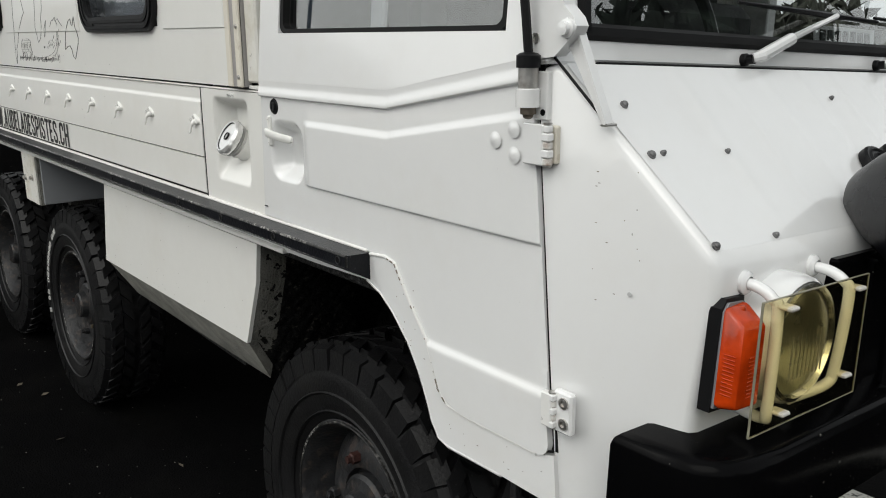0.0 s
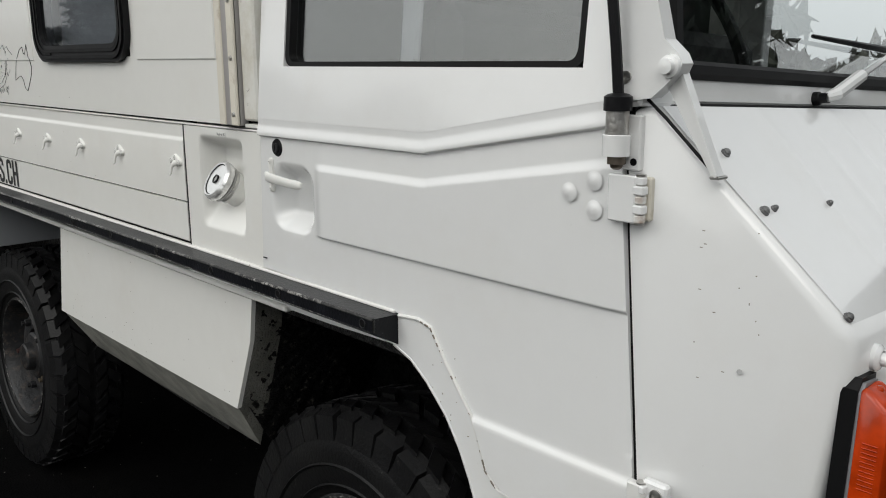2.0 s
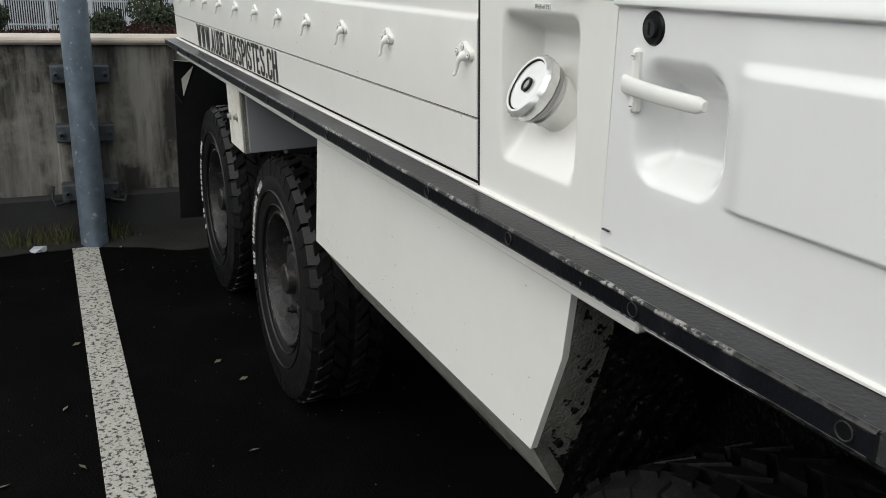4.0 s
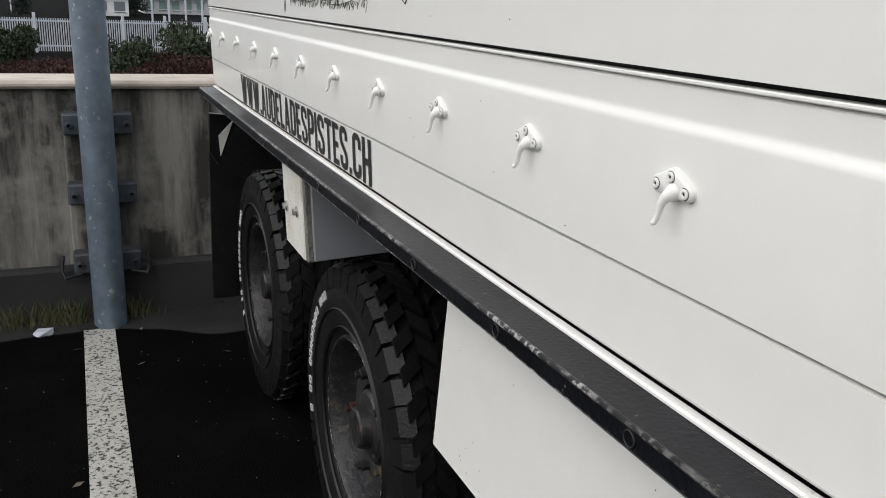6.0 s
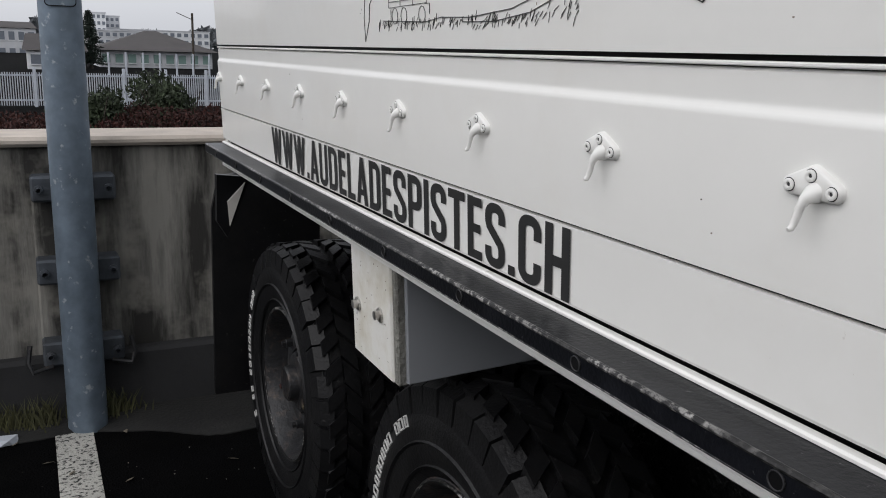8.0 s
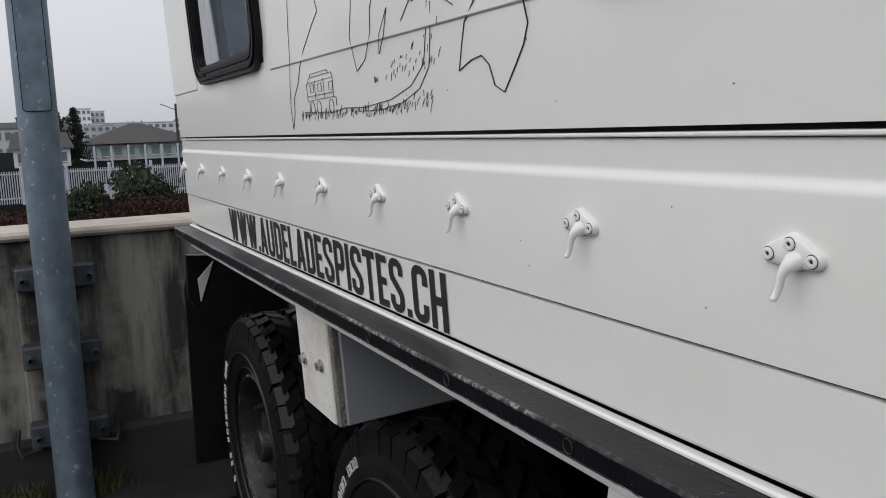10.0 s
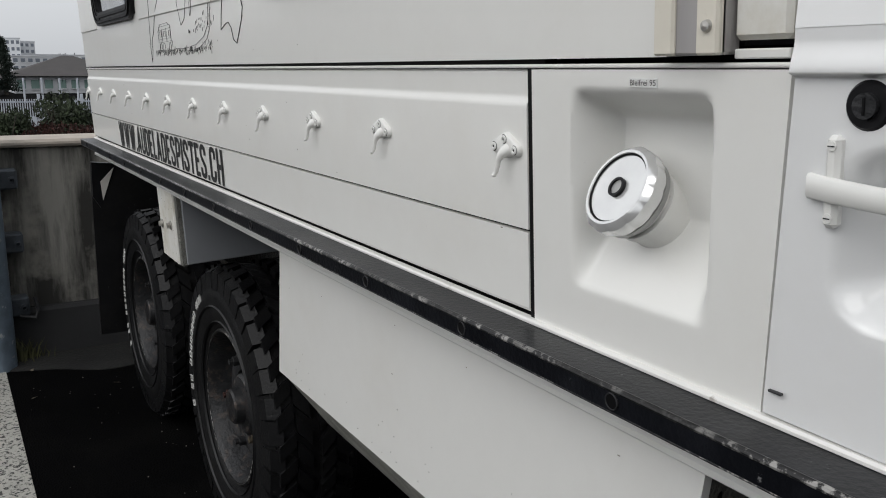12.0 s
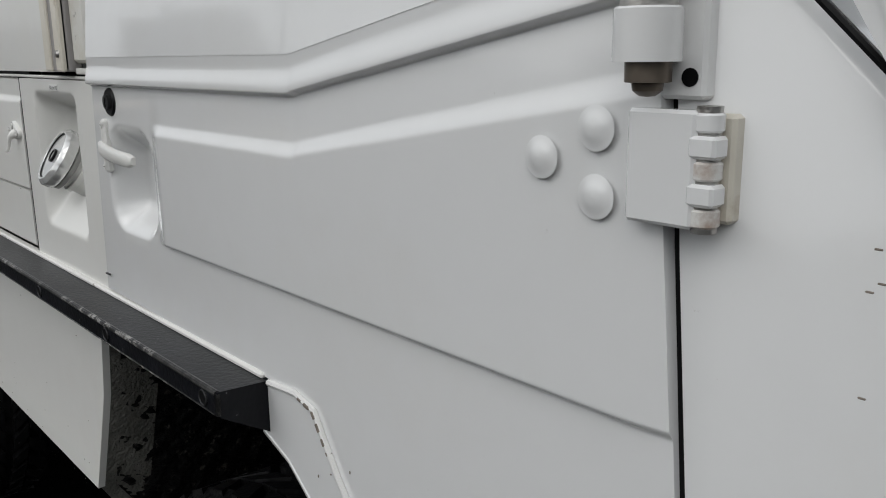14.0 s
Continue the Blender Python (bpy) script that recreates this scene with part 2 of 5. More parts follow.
# ---- mesh building ----
class Build:
    """Collects corners and faces of one mesh, placed by a pose."""

    def __init__(self, m=None):
        self.v, self.f, self.m = [], [], m

    def add(self, verts, faces, m=None):
        k = len(self.v)
        m = m if m is not None else Matrix()
        self.v += [m @ Vector(p) for p in verts]
        self.f += [tuple(i + k for i in f) for f in faces]
        return self

    def hull(self, pts, m=None):
        bm = bmesh.new()
        for p in pts:
            bm.verts.new(p)
        bmesh.ops.convex_hull(bm, input=bm.verts, use_existing_faces=False)
        bmesh.ops.dissolve_limit(bm, angle_limit=0.01, verts=bm.verts, edges=bm.edges)
        bm.verts.index_update()
        used = [v for v in bm.verts if v.link_faces]
        at = {v: i for i, v in enumerate(used)}
        self.add([v.co.copy() for v in used], [[at[v] for v in f.verts] for f in bm.faces], m)
        bm.free()
        return self

    def box(self, x0, x1, y0, y1, z0, z1, c=0.003, m=None):
        c = min(c, (x1 - x0) / 2.1, (y1 - y0) / 2.1, (z1 - z0) / 2.1)
        pts = []
        for x, sx in ((x0, 1), (x1, -1)):
            for y, sy in ((y0, 1), (y1, -1)):
                for z, sz in ((z0, 1), (z1, -1)):
                    pts += [(x, y + sy * c, z + sz * c), (x + sx * c, y, z + sz * c), (x + sx * c, y + sy * c, z)]
        return self.hull(pts, m)

    def prism(self, poly, x0, x1, m=None):
        """A plate of (y, z) outline from x0 to x1."""
        n = len(poly)
        v = [(x0, y, z) for y, z in poly] + [(x1, y, z) for y, z in poly]
        f = [tuple(range(n - 1, -1, -1)), tuple(range(n, 2 * n))]
        f += [(i, (i + 1) % n, n + (i + 1) % n, n + i) for i in range(n)]
        return self.add(v, f, m)

    def tube(self, pts, r, seg=10, closed=False, m=None, flat=1.0):
        pts = [Vector(p) for p in pts]
        rs = r if isinstance(r, (list, tuple)) else [r] * len(pts)
        v, f, n = [], [], len(pts)
        side = None
        for i, p in enumerate(pts):
            a = pts[(i - 1) % n] if closed or i else pts[0]
            b = pts[(i + 1) % n] if closed or i < n - 1 else pts[-1]
            d = (b - a).normalized()
            if side is None:
                side = d.orthogonal().normalized()
            side = (side - d * side.dot(d)).normalized()
            up = d.cross(side)
            for k in range(seg):
                w = 2 * math.pi * k / seg
                v.append(p + rs[i] * (math.cos(w) * side + flat * math.sin(w) * up))
        for i in range(n if closed else n - 1):
            j = (i + 1) % n
            for k in range(seg):
                q = (k + 1) % seg
                f.append((i * seg + k, i * seg + q, j * seg + q, j * seg + k))
        if not closed:
            f += [tuple(range(seg - 1, -1, -1)), tuple((n - 1) * seg + k for k in range(seg))]
        return self.add(v, f, m)

    def lathe(self, profile, m, seg=32):
        """Turns (radius, height) about the local z axis of the pose m."""
        v, f, n = [], [], len(profile)
        for k in range(seg):
            w = 2 * math.pi * k / seg
            v += [(r * math.cos(w), r * math.sin(w), h) for r, h in profile]
        for k in range(seg):
            q = (k + 1) % seg
            f += [(k * n + i, q * n + i, q * n + i + 1, k * n + i + 1) for i in range(n - 1)]
        return self.add(v, f, m)

    def sheet(self, nu, nv, at, thick=0.02, m=None):
        """A pressed panel: at(u, v) gives the outer face, and it has a flat back."""
        v, f, k = [], [], (nu + 1) * (nv + 1)
        for j in range(nv + 1):
            for i in range(nu + 1):
                v.append(at(i / nu, j / nv))
        back = max(p[0] for p in v) + thick
        v += [(back, p[1], p[2]) for p in v[:k]]
        w = nu + 1
        for j in range(nv):
            for i in range(nu):
                a = j * w + i
                f.append((a, a + 1, a + w + 1, a + w))
        rim = [i for i in range(w)] + [j * w + nu for j in range(1, nv + 1)] + [nv * w + i for i in range(nu - 1, -1, -1)] + [j * w for j in range(nv - 1, 0, -1)]
        f += [(a, k + a, k + b, b) for a, b in zip(rim, rim[1:] + rim[:1])]
        f.append(tuple(k + a for a in rim))
        return self.add(v, f, m)

    def mesh(self, name, mat, angle=32):
        me = bpy.data.meshes.new(name)
        v = [self.m @ p for p in self.v] if self.m is not None else self.v
        me.from_pydata([tuple(p) for p in v], [], self.f)
        bm = bmesh.new()
        bm.from_mesh(me)
        bmesh.ops.recalc_face_normals(bm, faces=bm.faces)
        bm.to_mesh(me)
        bm.free()
        me.polygons.foreach_set("use_smooth", [True] * len(me.polygons))
        me.set_sharp_from_angle(angle=radians(angle))
        me.materials.append(mat)
        return me


def part(name, b, mat, parent=None, label="", angle=32):
    """Links a Build, or a finished mesh, as one object under its thing or part."""
    ob = new(name, b.mesh(name, mat, angle) if isinstance(b, Build) else b)
    if parent is not None:
        ob.parent = parent
    return tagged(ob, label)


def thing(name, label, category, group="", kind=""):
    return tagged(new(name), label, category, group, kind)


def rows_of(points, z):
    """Linear reading of a table of (key, value)."""
    for (a, p), (b, q) in zip(points, points[1:]):
        if min(a, b) <= z <= max(a, b):
            return p + (q - p) * (z - a) / (b - a)
    return points[0][1] if abs(z - points[0][0]) < abs(z - points[-1][0]) else points[-1][1]


def smooth(a, b, x):
    t = max(0.0, min(1.0, (x - a) / (b - a)))
    return t * t * (3 - 2 * t)


def curve(pts, k=5):
    """A smooth line through the points."""
    p = [Vector(q) for q in pts]
    p = [2 * p[0] - p[1]] + p + [2 * p[-1] - p[-2]]
    out = []
    for a, b, c, d in zip(p, p[1:], p[2:], p[3:]):
        for q in range(k):
            t = q / k
            out.append(0.5 * (2 * b + (c - a) * t + (2 * a - 5 * b + 4 * c - d) * t * t + (3 * b - 3 * c + d - a) * t ** 3))
    return out + [p[-2]]


def rounded(y0, y1, z0, z1, r, seg=6):
    """A rounded rectangle of (y, z)."""
    out = []
    for cy, cz, w in ((y1 - r, z1 - r, 0), (y0 + r, z1 - r, 90), (y0 + r, z0 + r, 180), (y1 - r, z0 + r, 270)):
        for k in range(seg + 1):
            a = radians(w + 90 * k / seg)
            out.append((cy + r * math.cos(a), cz + r * math.sin(a)))
    return out


def ring(outer, inner, x0, x1):
    """A frame between two (y, z) outlines of equal length."""
    n = len(outer)
    v = [(x, y, z) for x in (x0, x1) for o in (outer, inner) for y, z in o]
    f = []
    for i in range(n):
        j = (i + 1) % n
        f += [(i, j, n + j, n + i), (2 * n + i, 3 * n + i, 3 * n + j, 2 * n + j), (i, 2 * n + i, 2 * n + j, j), (n + i, n + j, 3 * n + j, 3 * n + i)]
    return v, f


# ---- the ground ----
ASPHALT = material("dark_damp_asphalt", (0.003, 0.003, 0.0032), 0.9, specular=0.02, vary=0.35, scale=1.3, bump=0.8, bump_scale=130, dirt=(0.008, 0.0077, 0.0068), dirt_amount=0.7, dirt_scale=1.6, rough_vary=0.2)
CONCRETE = material("weathered_concrete", (0.235, 0.227, 0.205), 0.85, vary=0.35, scale=3.0, bump=0.4, bump_scale=45, dirt=(0.02, 0.019, 0.017), dirt_amount=0.94, dirt_scale=6.5, dirt_from=0.37, dirt_to=0.56, stretch=(1, 1, 0.14), specks=((0.3, 0.285, 0.25), 0.6, 7, 0.5, 0.7))
COPING = material("pale_concrete_coping", (0.5, 0.44, 0.38), 0.8, vary=0.15, scale=8, bump=0.3, bump_scale=60)
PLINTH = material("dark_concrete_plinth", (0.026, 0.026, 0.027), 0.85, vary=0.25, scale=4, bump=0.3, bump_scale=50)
LINE = material("worn_white_road_paint", (0.45, 0.44, 0.4), 0.75, vary=0.12, scale=12, bump=0.5, bump_scale=130, dirt=(0.3, 0.29, 0.26), dirt_amount=0.6, dirt_scale=6, specks=((0.012, 0.012, 0.012), 0.95, 75, 0.52, 0.6))

b = Build()
prof = [(-900, 0), (4.5, 0), (4.52, -0.6), (30, -0.6), (900, -0.6)]
b.add([(x, y, z) for y, z in prof for x in (-900, 900)], [(2 * i, 2 * i + 1, 2 * i + 3, 2 * i + 2) for i in range(4)])
tagged(part("ground", b, ASPHALT), "dark damp asphalt of a car park", "ground", kind="structure")


def marking(x0, x1, y0, y1):
    b = Build().box(x0, x1, y0, y1, -0.01, 0.004, 0.001)
    tagged(part("parking_line", b, LINE), "worn white painted parking line on the asphalt", "road marking", "parking lines", "structure")


marking(-0.555, -0.43, -4.0, 4.0)
marking(1.84, 1.96, -4.0, 4.0)

# ---- the concrete wall behind the truck ----
wall = tagged(part("wall_rear", Build().box(-14, 14, 4.2, 4.45, -0.6, 1.0, 0.01), CONCRETE), "weathered concrete parapet wall with dark streaks", "wall", kind="structure")
for k in range(9):
    x = -13.5 + 3.0 * k
    part("coping", Build().box(x, x + 2.99, 4.165, 4.5, 1.0, 1.035, 0.012), COPING, wall)
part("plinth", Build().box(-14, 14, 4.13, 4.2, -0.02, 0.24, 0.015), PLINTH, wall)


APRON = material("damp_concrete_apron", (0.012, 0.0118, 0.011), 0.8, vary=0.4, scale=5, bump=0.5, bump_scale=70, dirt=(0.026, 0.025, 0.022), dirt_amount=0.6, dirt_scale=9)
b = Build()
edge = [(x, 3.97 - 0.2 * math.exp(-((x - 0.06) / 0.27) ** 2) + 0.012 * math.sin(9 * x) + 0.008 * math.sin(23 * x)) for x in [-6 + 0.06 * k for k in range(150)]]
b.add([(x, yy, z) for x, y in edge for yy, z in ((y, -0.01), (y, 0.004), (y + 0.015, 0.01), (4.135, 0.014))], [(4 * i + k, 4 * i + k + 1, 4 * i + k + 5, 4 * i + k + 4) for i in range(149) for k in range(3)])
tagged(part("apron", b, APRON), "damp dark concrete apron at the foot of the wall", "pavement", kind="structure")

# ---- the galvanised pole ----
def lamp_pole():
    root = thing("lamp_post", "galvanised steel pole bolted to the concrete wall", "lamp post")
    x, y, r = -0.443, 4.03, 0.067
    part("pole", Build().lathe([(r, 0), (r, 1.0), (r * 0.97, 4.0), (r * 0.8, 7.0)], pose(x, y, 0), 40), GALV, root)
    part("access_door", Build().prism(rounded(-0.045, 0.045, 1.47, 2.0, 0.012), 0.0, 0.004, pose(x, y - r - 0.001, 0, 0, 0, 90)), GALV, root)
    b = Build()
    o, i = rounded(-0.047, 0.047, 1.468, 2.002, 0.013), rounded(-0.0445, 0.0445, 1.471, 1.999, 0.012)
    b.add(*ring(o, i, 0.0, 0.002), pose(x, y - r - 0.002, 0, 0, 0, 90))
    part("door_gap", b, SEAL, root)
    part("backplate", Build().box(x - 0.13, x + 0.15, 4.185, 4.2, 0.24, 0.84, 0.03), CONCRETE, root)
    for z in (0.862, 0.566, 0.262):
        c = part("clamp", Build().box(x - 0.13, x + 0.145, 4.1, 4.19, z - 0.045, z + 0.045, 0.008), DULL_GALV, root)
        for sx in (-0.105, 0.12):
            part("bolt", Build().lathe([(0.016, 0), (0.016, 0.012), (0.009, 0.013), (0.009, 0.03)], pose(x + sx, 4.1, z, 90), 8), DULL_GALV, c)
    for s in (-1, 1):
        b = Build().tube([(x + s * 0.1, 4.1, 0.22), (x + s * 0.165, 4.08, 0.21), (x + s * 0.18, 4.1, 0.24), (x + s * 0.17, 4.12, 0.3)], 0.009, 8)
        part("strap", b, STEEL, root)


lamp_pole()
# ---- the truck ----
truck = thing("six_wheel_truck", "white six-wheel off-road camper truck with black side rail", "truck")
WIDE = 1.70


def belt(y):
    """Height of the crease along the door."""
    return 1.3545 if y > -0.262 else 1.3545 + (-0.262 - y) * 0.172 if y < -0.272 else 1.3545 + (0.01 * ((-0.262 - y) / 0.01) ** 2) * 0.086


def door_face(y, z):
    """How far the pressed door skin stands out of the side plane."""
    zc = belt(y)
    d = 0.0038 * (1 - smooth(zc + 0.001, zc + 0.02, z))
    d -= 0.0073 * (1 - smooth(zc - 0.0048, zc - 0.0005, z))
    rise = smooth(0.03, -0.005, y) * 1.0
    z2 = zc - 0.042
    up = 0.62 * (1 - smooth(z2 - 0.012, z2 + 0.003, z)) + 0.38 * (1 - max(0.0, min(1.0, (z - z2 + 0.01) / 0.047)))
    low = smooth(1.181, 1.188, z)
    d += 0.007 * rise * up * low * smooth(-0.66, -0.6, y)
    d += 0.006 * (1 - smooth(0.957, 0.973, z)) * smooth(-0.335, -0.35, y)
    # the hollow behind the door handle
    qy, qz = abs(y - 0.0935) - 0.027, abs(z - 1.244) - 0.0245
    reach = math.hypot(max(qy, 0), max(qz, 0)) + min(max(qy, qz), 0)
    d -= 0.034 * (1 - smooth(0.004, 0.041, reach))
    edge = 0.004 * (1 - smooth(-0.655, -0.632, y) if z > 1.0 else 0)
    return d - edge + 0.006


def seam(z):
    """The joint between the door and the filler panel draws towards the rear lower down."""
    return 0.193 + 0.013 * max(0.0, min(1.0, (1.36 - z) / 0.26))


FRONT_EDGE = [(0.85, -0.661), (0.97, -0.648), (1.29, -0.622), (1.44, -0.612)]
REAR_EDGE = [(0.862, -0.47), (0.872, -0.425), (0.89, -0.402), (0.92, -0.389), (0.965, -0.368), (1.033, -0.313), (1.075, -0.287), (1.09, -0.269)]


def door():
    b = Build(SIDE)

    def rows(y):
        zc = belt(y)
        out = []
        for a, c, k in ((1.097, 1.1795, 8), (1.1795, 1.1895, 10), (1.1895, zc - 0.06, 22), (zc - 0.06, zc - 0.034, 16), (zc - 0.034, zc - 0.0065, 8), (zc - 0.0065, zc + 0.001, 14), (zc + 0.001, zc + 0.03, 12)):
            out += [a + (c - a) * q / k for q in range(k)]
        return out + [zc + 0.03]

    def upper(u, v):
        y = 0.193 + u * (-0.618 - 0.193)
        z = rows(y)[round(v * 90)]
        y = seam(z) + u * (rows_of(FRONT_EDGE, z) - seam(z))
        return (-door_face(y, z), y, z)

    b.sheet(210, 90, upper, 0.012)

    def lower(u, v):
        z = 0.8655 + v * (1.097 - 0.8655)
        f = rows_of(FRONT_EDGE, z)
        if z < 0.89:
            f += 0.025 * (1 - math.sqrt(max(0, 1 - ((0.89 - z) / 0.025) ** 2)))
        r = rows_of(REAR_EDGE, z) if z < 1.09 else -0.269 + (z - 1.09) / 0.007 * 0.47
        y = r + u * (f - r)
        return (-door_face(y, z), y, z)

    b.sheet(60, 60, lower, 0.012)
    d = part("front_door", b, WHITE, truck, "white pressed steel door with raised crease", 40)
    # upper door: panel round the side window, leaning in
    tumble = SIDE @ Matrix(((1, 0, 0.1, -0.14), (0, 1, 0, 0), (0, 0, 1, 0), (0, 0, 0, 1)))
    b = Build(tumble)
    w0, w1, zb, zt = -0.548, 0.112, 1.478, 1.86
    zf = lambda y: belt(y) + 0.03
    outer = [(0.193, zt + 0.12), (-0.55, zt + 0.12), (-0.612, zf(-0.612)), (-0.4, zf(-0.4)), (-0.267, zf(-0.267)), (0.193, zf(0.193))]
    inner = [(w1, zt), (w0, zt), (w0, zb), (-0.4, zb), (-0.267, zb), (w1, zb)]
    skin, faces = ring(outer, inner, -0.006, 0.02)
    for k in range(2, 6):
        skin[k] = (0.1337 - 0.1 * skin[k][2], skin[k][1], skin[k][2] - 0.001)
    b.add(skin, faces)
    part("window_panel", b, WHITE, d)
    b = Build(tumble)
    o, i = rounded(w0, w1, zb, zt, 0.02), rounded(w0 + 0.012, w1 - 0.012, zb + 0.008, zt - 0.012, 0.016)
    b.add(*ring(o, i, -0.003, 0.024))
    part("window_seal", b, SEAL, d)
    p = part("window_pane", Build(tumble).box(0.012, 0.017, w0 + 0.006, w1 - 0.006, zb + 0.004, zt - 0.006, 0.001), GLASS, d)
    p.visible_shadow = False
    part("sliding_frame", Build(tumble).box(0.02, 0.032, -0.215, -0.175, zb, zt, 0.004), CURTAIN, d)
    lk = part("lock", Build(SIDE).lathe([(0.0185, 0), (0.0185, 0.006), (0.0145, 0.011), (0, 0.011)], pose(0.006, 0.137, 1.333, 0, -90), 28), BLACK_PLASTIC, d)
    part("key_barrel", Build(SIDE).lathe([(0.0085, 0), (0.0085, 0.004), (0, 0.0042)], pose(-0.0045, 0.137, 1.333, 0, -90), 20), STEEL, lk)
    part("key_slot", Build(SIDE).box(-0.0095, -0.0085, 0.136, 0.138, 1.3275, 1.3385, 0.0003), SEAL, lk)
    # lever: thicker at its pivot, bowed out and bent back at the end
    line = [(0.176, -0.008), (0.166, -0.0105), (0.145, -0.015), (0.12, -0.0195), (0.09, -0.0235), (0.06, -0.0255), (0.046, -0.025), (0.04, -0.022)]
    v, f = [], []
    for k, (y, x) in enumerate(line):
        top, low = 1.286 - 0.005 * k / 7, 1.2685 - 0.002 * k / 7
        if k == 7:
            top, low = top - 0.003, low + 0.003
        v += [(x, y, top - 0.002), (x + 0.002, y, top), (x + 0.0055, y, top), (x + 0.0055, y, low), (x + 0.002, y, low), (x, y, low + 0.002)]
    f += [tuple(range(5, -1, -1)), tuple(range(42, 48))]
    f += [(6 * k + i, 6 * k + (i + 1) % 6, 6 * k + 6 + (i + 1) % 6, 6 * k + 6 + i) for k in range(7) for i in range(6)]
    hd = part("handle", Build(SIDE).add(v, f), CREAM, d, "white lever handle", 50)
    hp = part("handle_plate", Build(SIDE).box(-0.0085, 0.002, 0.152, 0.163, 1.25, 1.313, 0.003), CREAM, hd)
    for z in (1.306, 1.257):
        part("screw", Build(SIDE).lathe([(0.0036, 0), (0.0034, 0.0009), (0, 0.001)], pose(-0.0085, 0.1575, z, 0, -90), 12), CREAM, hp)
        part("screw_slot", Build(SIDE).box(-0.0099, -0.0092, 0.155, 0.16, z - 0.0004, z + 0.0004, 0.0001), DARK, hp)
    for y, z in ((-0.543, 1.326), (-0.581, 1.344), (-0.582, 1.308)):
        part("rivet_cover", Build(SIDE).lathe([(0.0122, 0), (0.0105, 0.0003), (0.0085, 0.0008), (0.0065, 0.0016), (0.004, 0.0023), (0, 0.0026)], pose(-0.0125, y, z, 0, -90), 24), WHITE, d, angle=80)
    part("door_notch", Build(SIDE).box(-0.007, -0.004, 0.187, 0.199, 1.117, 1.119, 0.0005), DARK, d)


door()


def hinge(y0, y1, z0, z1, pin, lower):
    g = part("hinge", Build(SIDE).box(-0.02, -0.008, y0, y1, z0, z1, 0.0018), WHITE if not lower else WORN, truck, "white painted steel hinge with rust at its knuckles")
    # alternate knuckles of the two leaves: square-shouldered, with rusty slots between them
    n = 5
    for k in range(n):
        a, c = z0 + (z1 - z0) * k / n, z0 + (z1 - z0) * (k + 1) / n
        door_side = k % 2 == 1 if not lower else k % 2 == 0
        r, gap = (0.0084, 0.0002) if door_side else (0.0072, 0.0011)
        if door_side:
            b = Build(SIDE).box(-0.0207, -0.0085, pin - r, y0 + 0.004, a + gap, c - gap, 0.0016)
        else:
            b = Build(SIDE).lathe([(0.0, a + gap), (r - 0.001, a + gap), (r, a + gap + 0.001), (r, c - gap - 0.001), (r - 0.001, c - gap), (0.0, c - gap)], pose(-0.0125, pin, 0), 20)
        part("knuckle", b, WHITE if door_side or k == n - 1 else RUSTY, g)
    part("hinge_slot", Build(SIDE).box(-0.013, -0.0085, pin - 0.004, y0 + 0.001, z0 + 0.001, z1 - 0.001, 0.0005), RUST, g, "rusty hinge slot")
    part("hinge_pin", Build(SIDE).tube([(-0.0125, pin, z0 - 0.0015), (-0.0125, pin, z1 + 0.002)], 0.0062, 12), BARE, g, "bare hinge pin")
    return g


h = hinge(-0.645, -0.606, 1.3, 1.356, -0.6475, False)
part("hinge_leaf", Build(SIDE).box(-0.006, 0.004, -0.657, -0.64, 1.302, 1.354, 0.002), YELLOWED, h)
h = hinge(-0.672, -0.651, 0.924, 0.976, -0.668, True)
lf = part("hinge_leaf", Build(SIDE).box(-0.012, 0.001, -0.703, -0.668, 0.918, 0.982, 0.003), WHITE, h)
for z in (0.967, 0.935):
    part("screw", Build(SIDE).lathe([(0.0085, 0), (0.0085, 0.003), (0.0045, 0.0035), (0.0045, 0.001), (0, 0.001)], pose(-0.012, -0.69, z, 0, -90), 16), BARE, lf)

# sill and front wheel arch below the door
SILL = [(0.51, 1.088), (-0.2, 1.088), (-0.247, 1.092), (-0.277, 1.085), (-0.309, 1.037), (-0.364, 0.968), (-0.384, 0.92), (-0.397, 0.888), (-0.42, 0.8665), (-0.47, 0.862),
        (-0.63, 0.862), (-0.665, 0.872), (-0.672, 0.79), (-0.55, 0.792), (-0.42, 0.79), (-0.394, 0.797), (-0.376, 0.822), (-0.361, 0.86), (-0.339, 0.905), (-0.309, 0.95),
        (-0.266, 0.993), (-0.229, 1.02), (-0.185, 1.036), (0.0, 1.03), (0.51, 1.03)]
part("front_sill", Build(SIDE).prism(SILL, -0.004, 0.03), WHITE, truck, "white sill and wheel arch with chipped edge")
lip = [(y, z) for y, z in SILL[1:11]]
part("arch_edge", Build(SIDE).tube([(-0.004, y, z) for y, z in lip], 0.0032, 8), WORN, truck, "chipped white folded edge")
part("door_seam", Build(SIDE).tube([(-0.0045, y - 0.0025, z + 0.0055) for y, z in SILL[7:11]] + [(-0.0045, -0.6655, 0.88)], 0.002, 6), SEAL, truck)
lip = [(y, z) for y, z in SILL[13:23]]
part("arch_lip", Build(SIDE).tube([(0.0, y, z) for y, z in lip], 0.005, 8), WHITE, truck)

# dark gap behind the door and panels
part("door_frame", Build(SIDE).prism([(0.2, 1.38), (-0.6, 1.43), (-0.66, 0.86), (-0.4, 0.86), (-0.26, 1.09), (0.2, 1.09)], 0.05, 0.06), SEAL, truck)


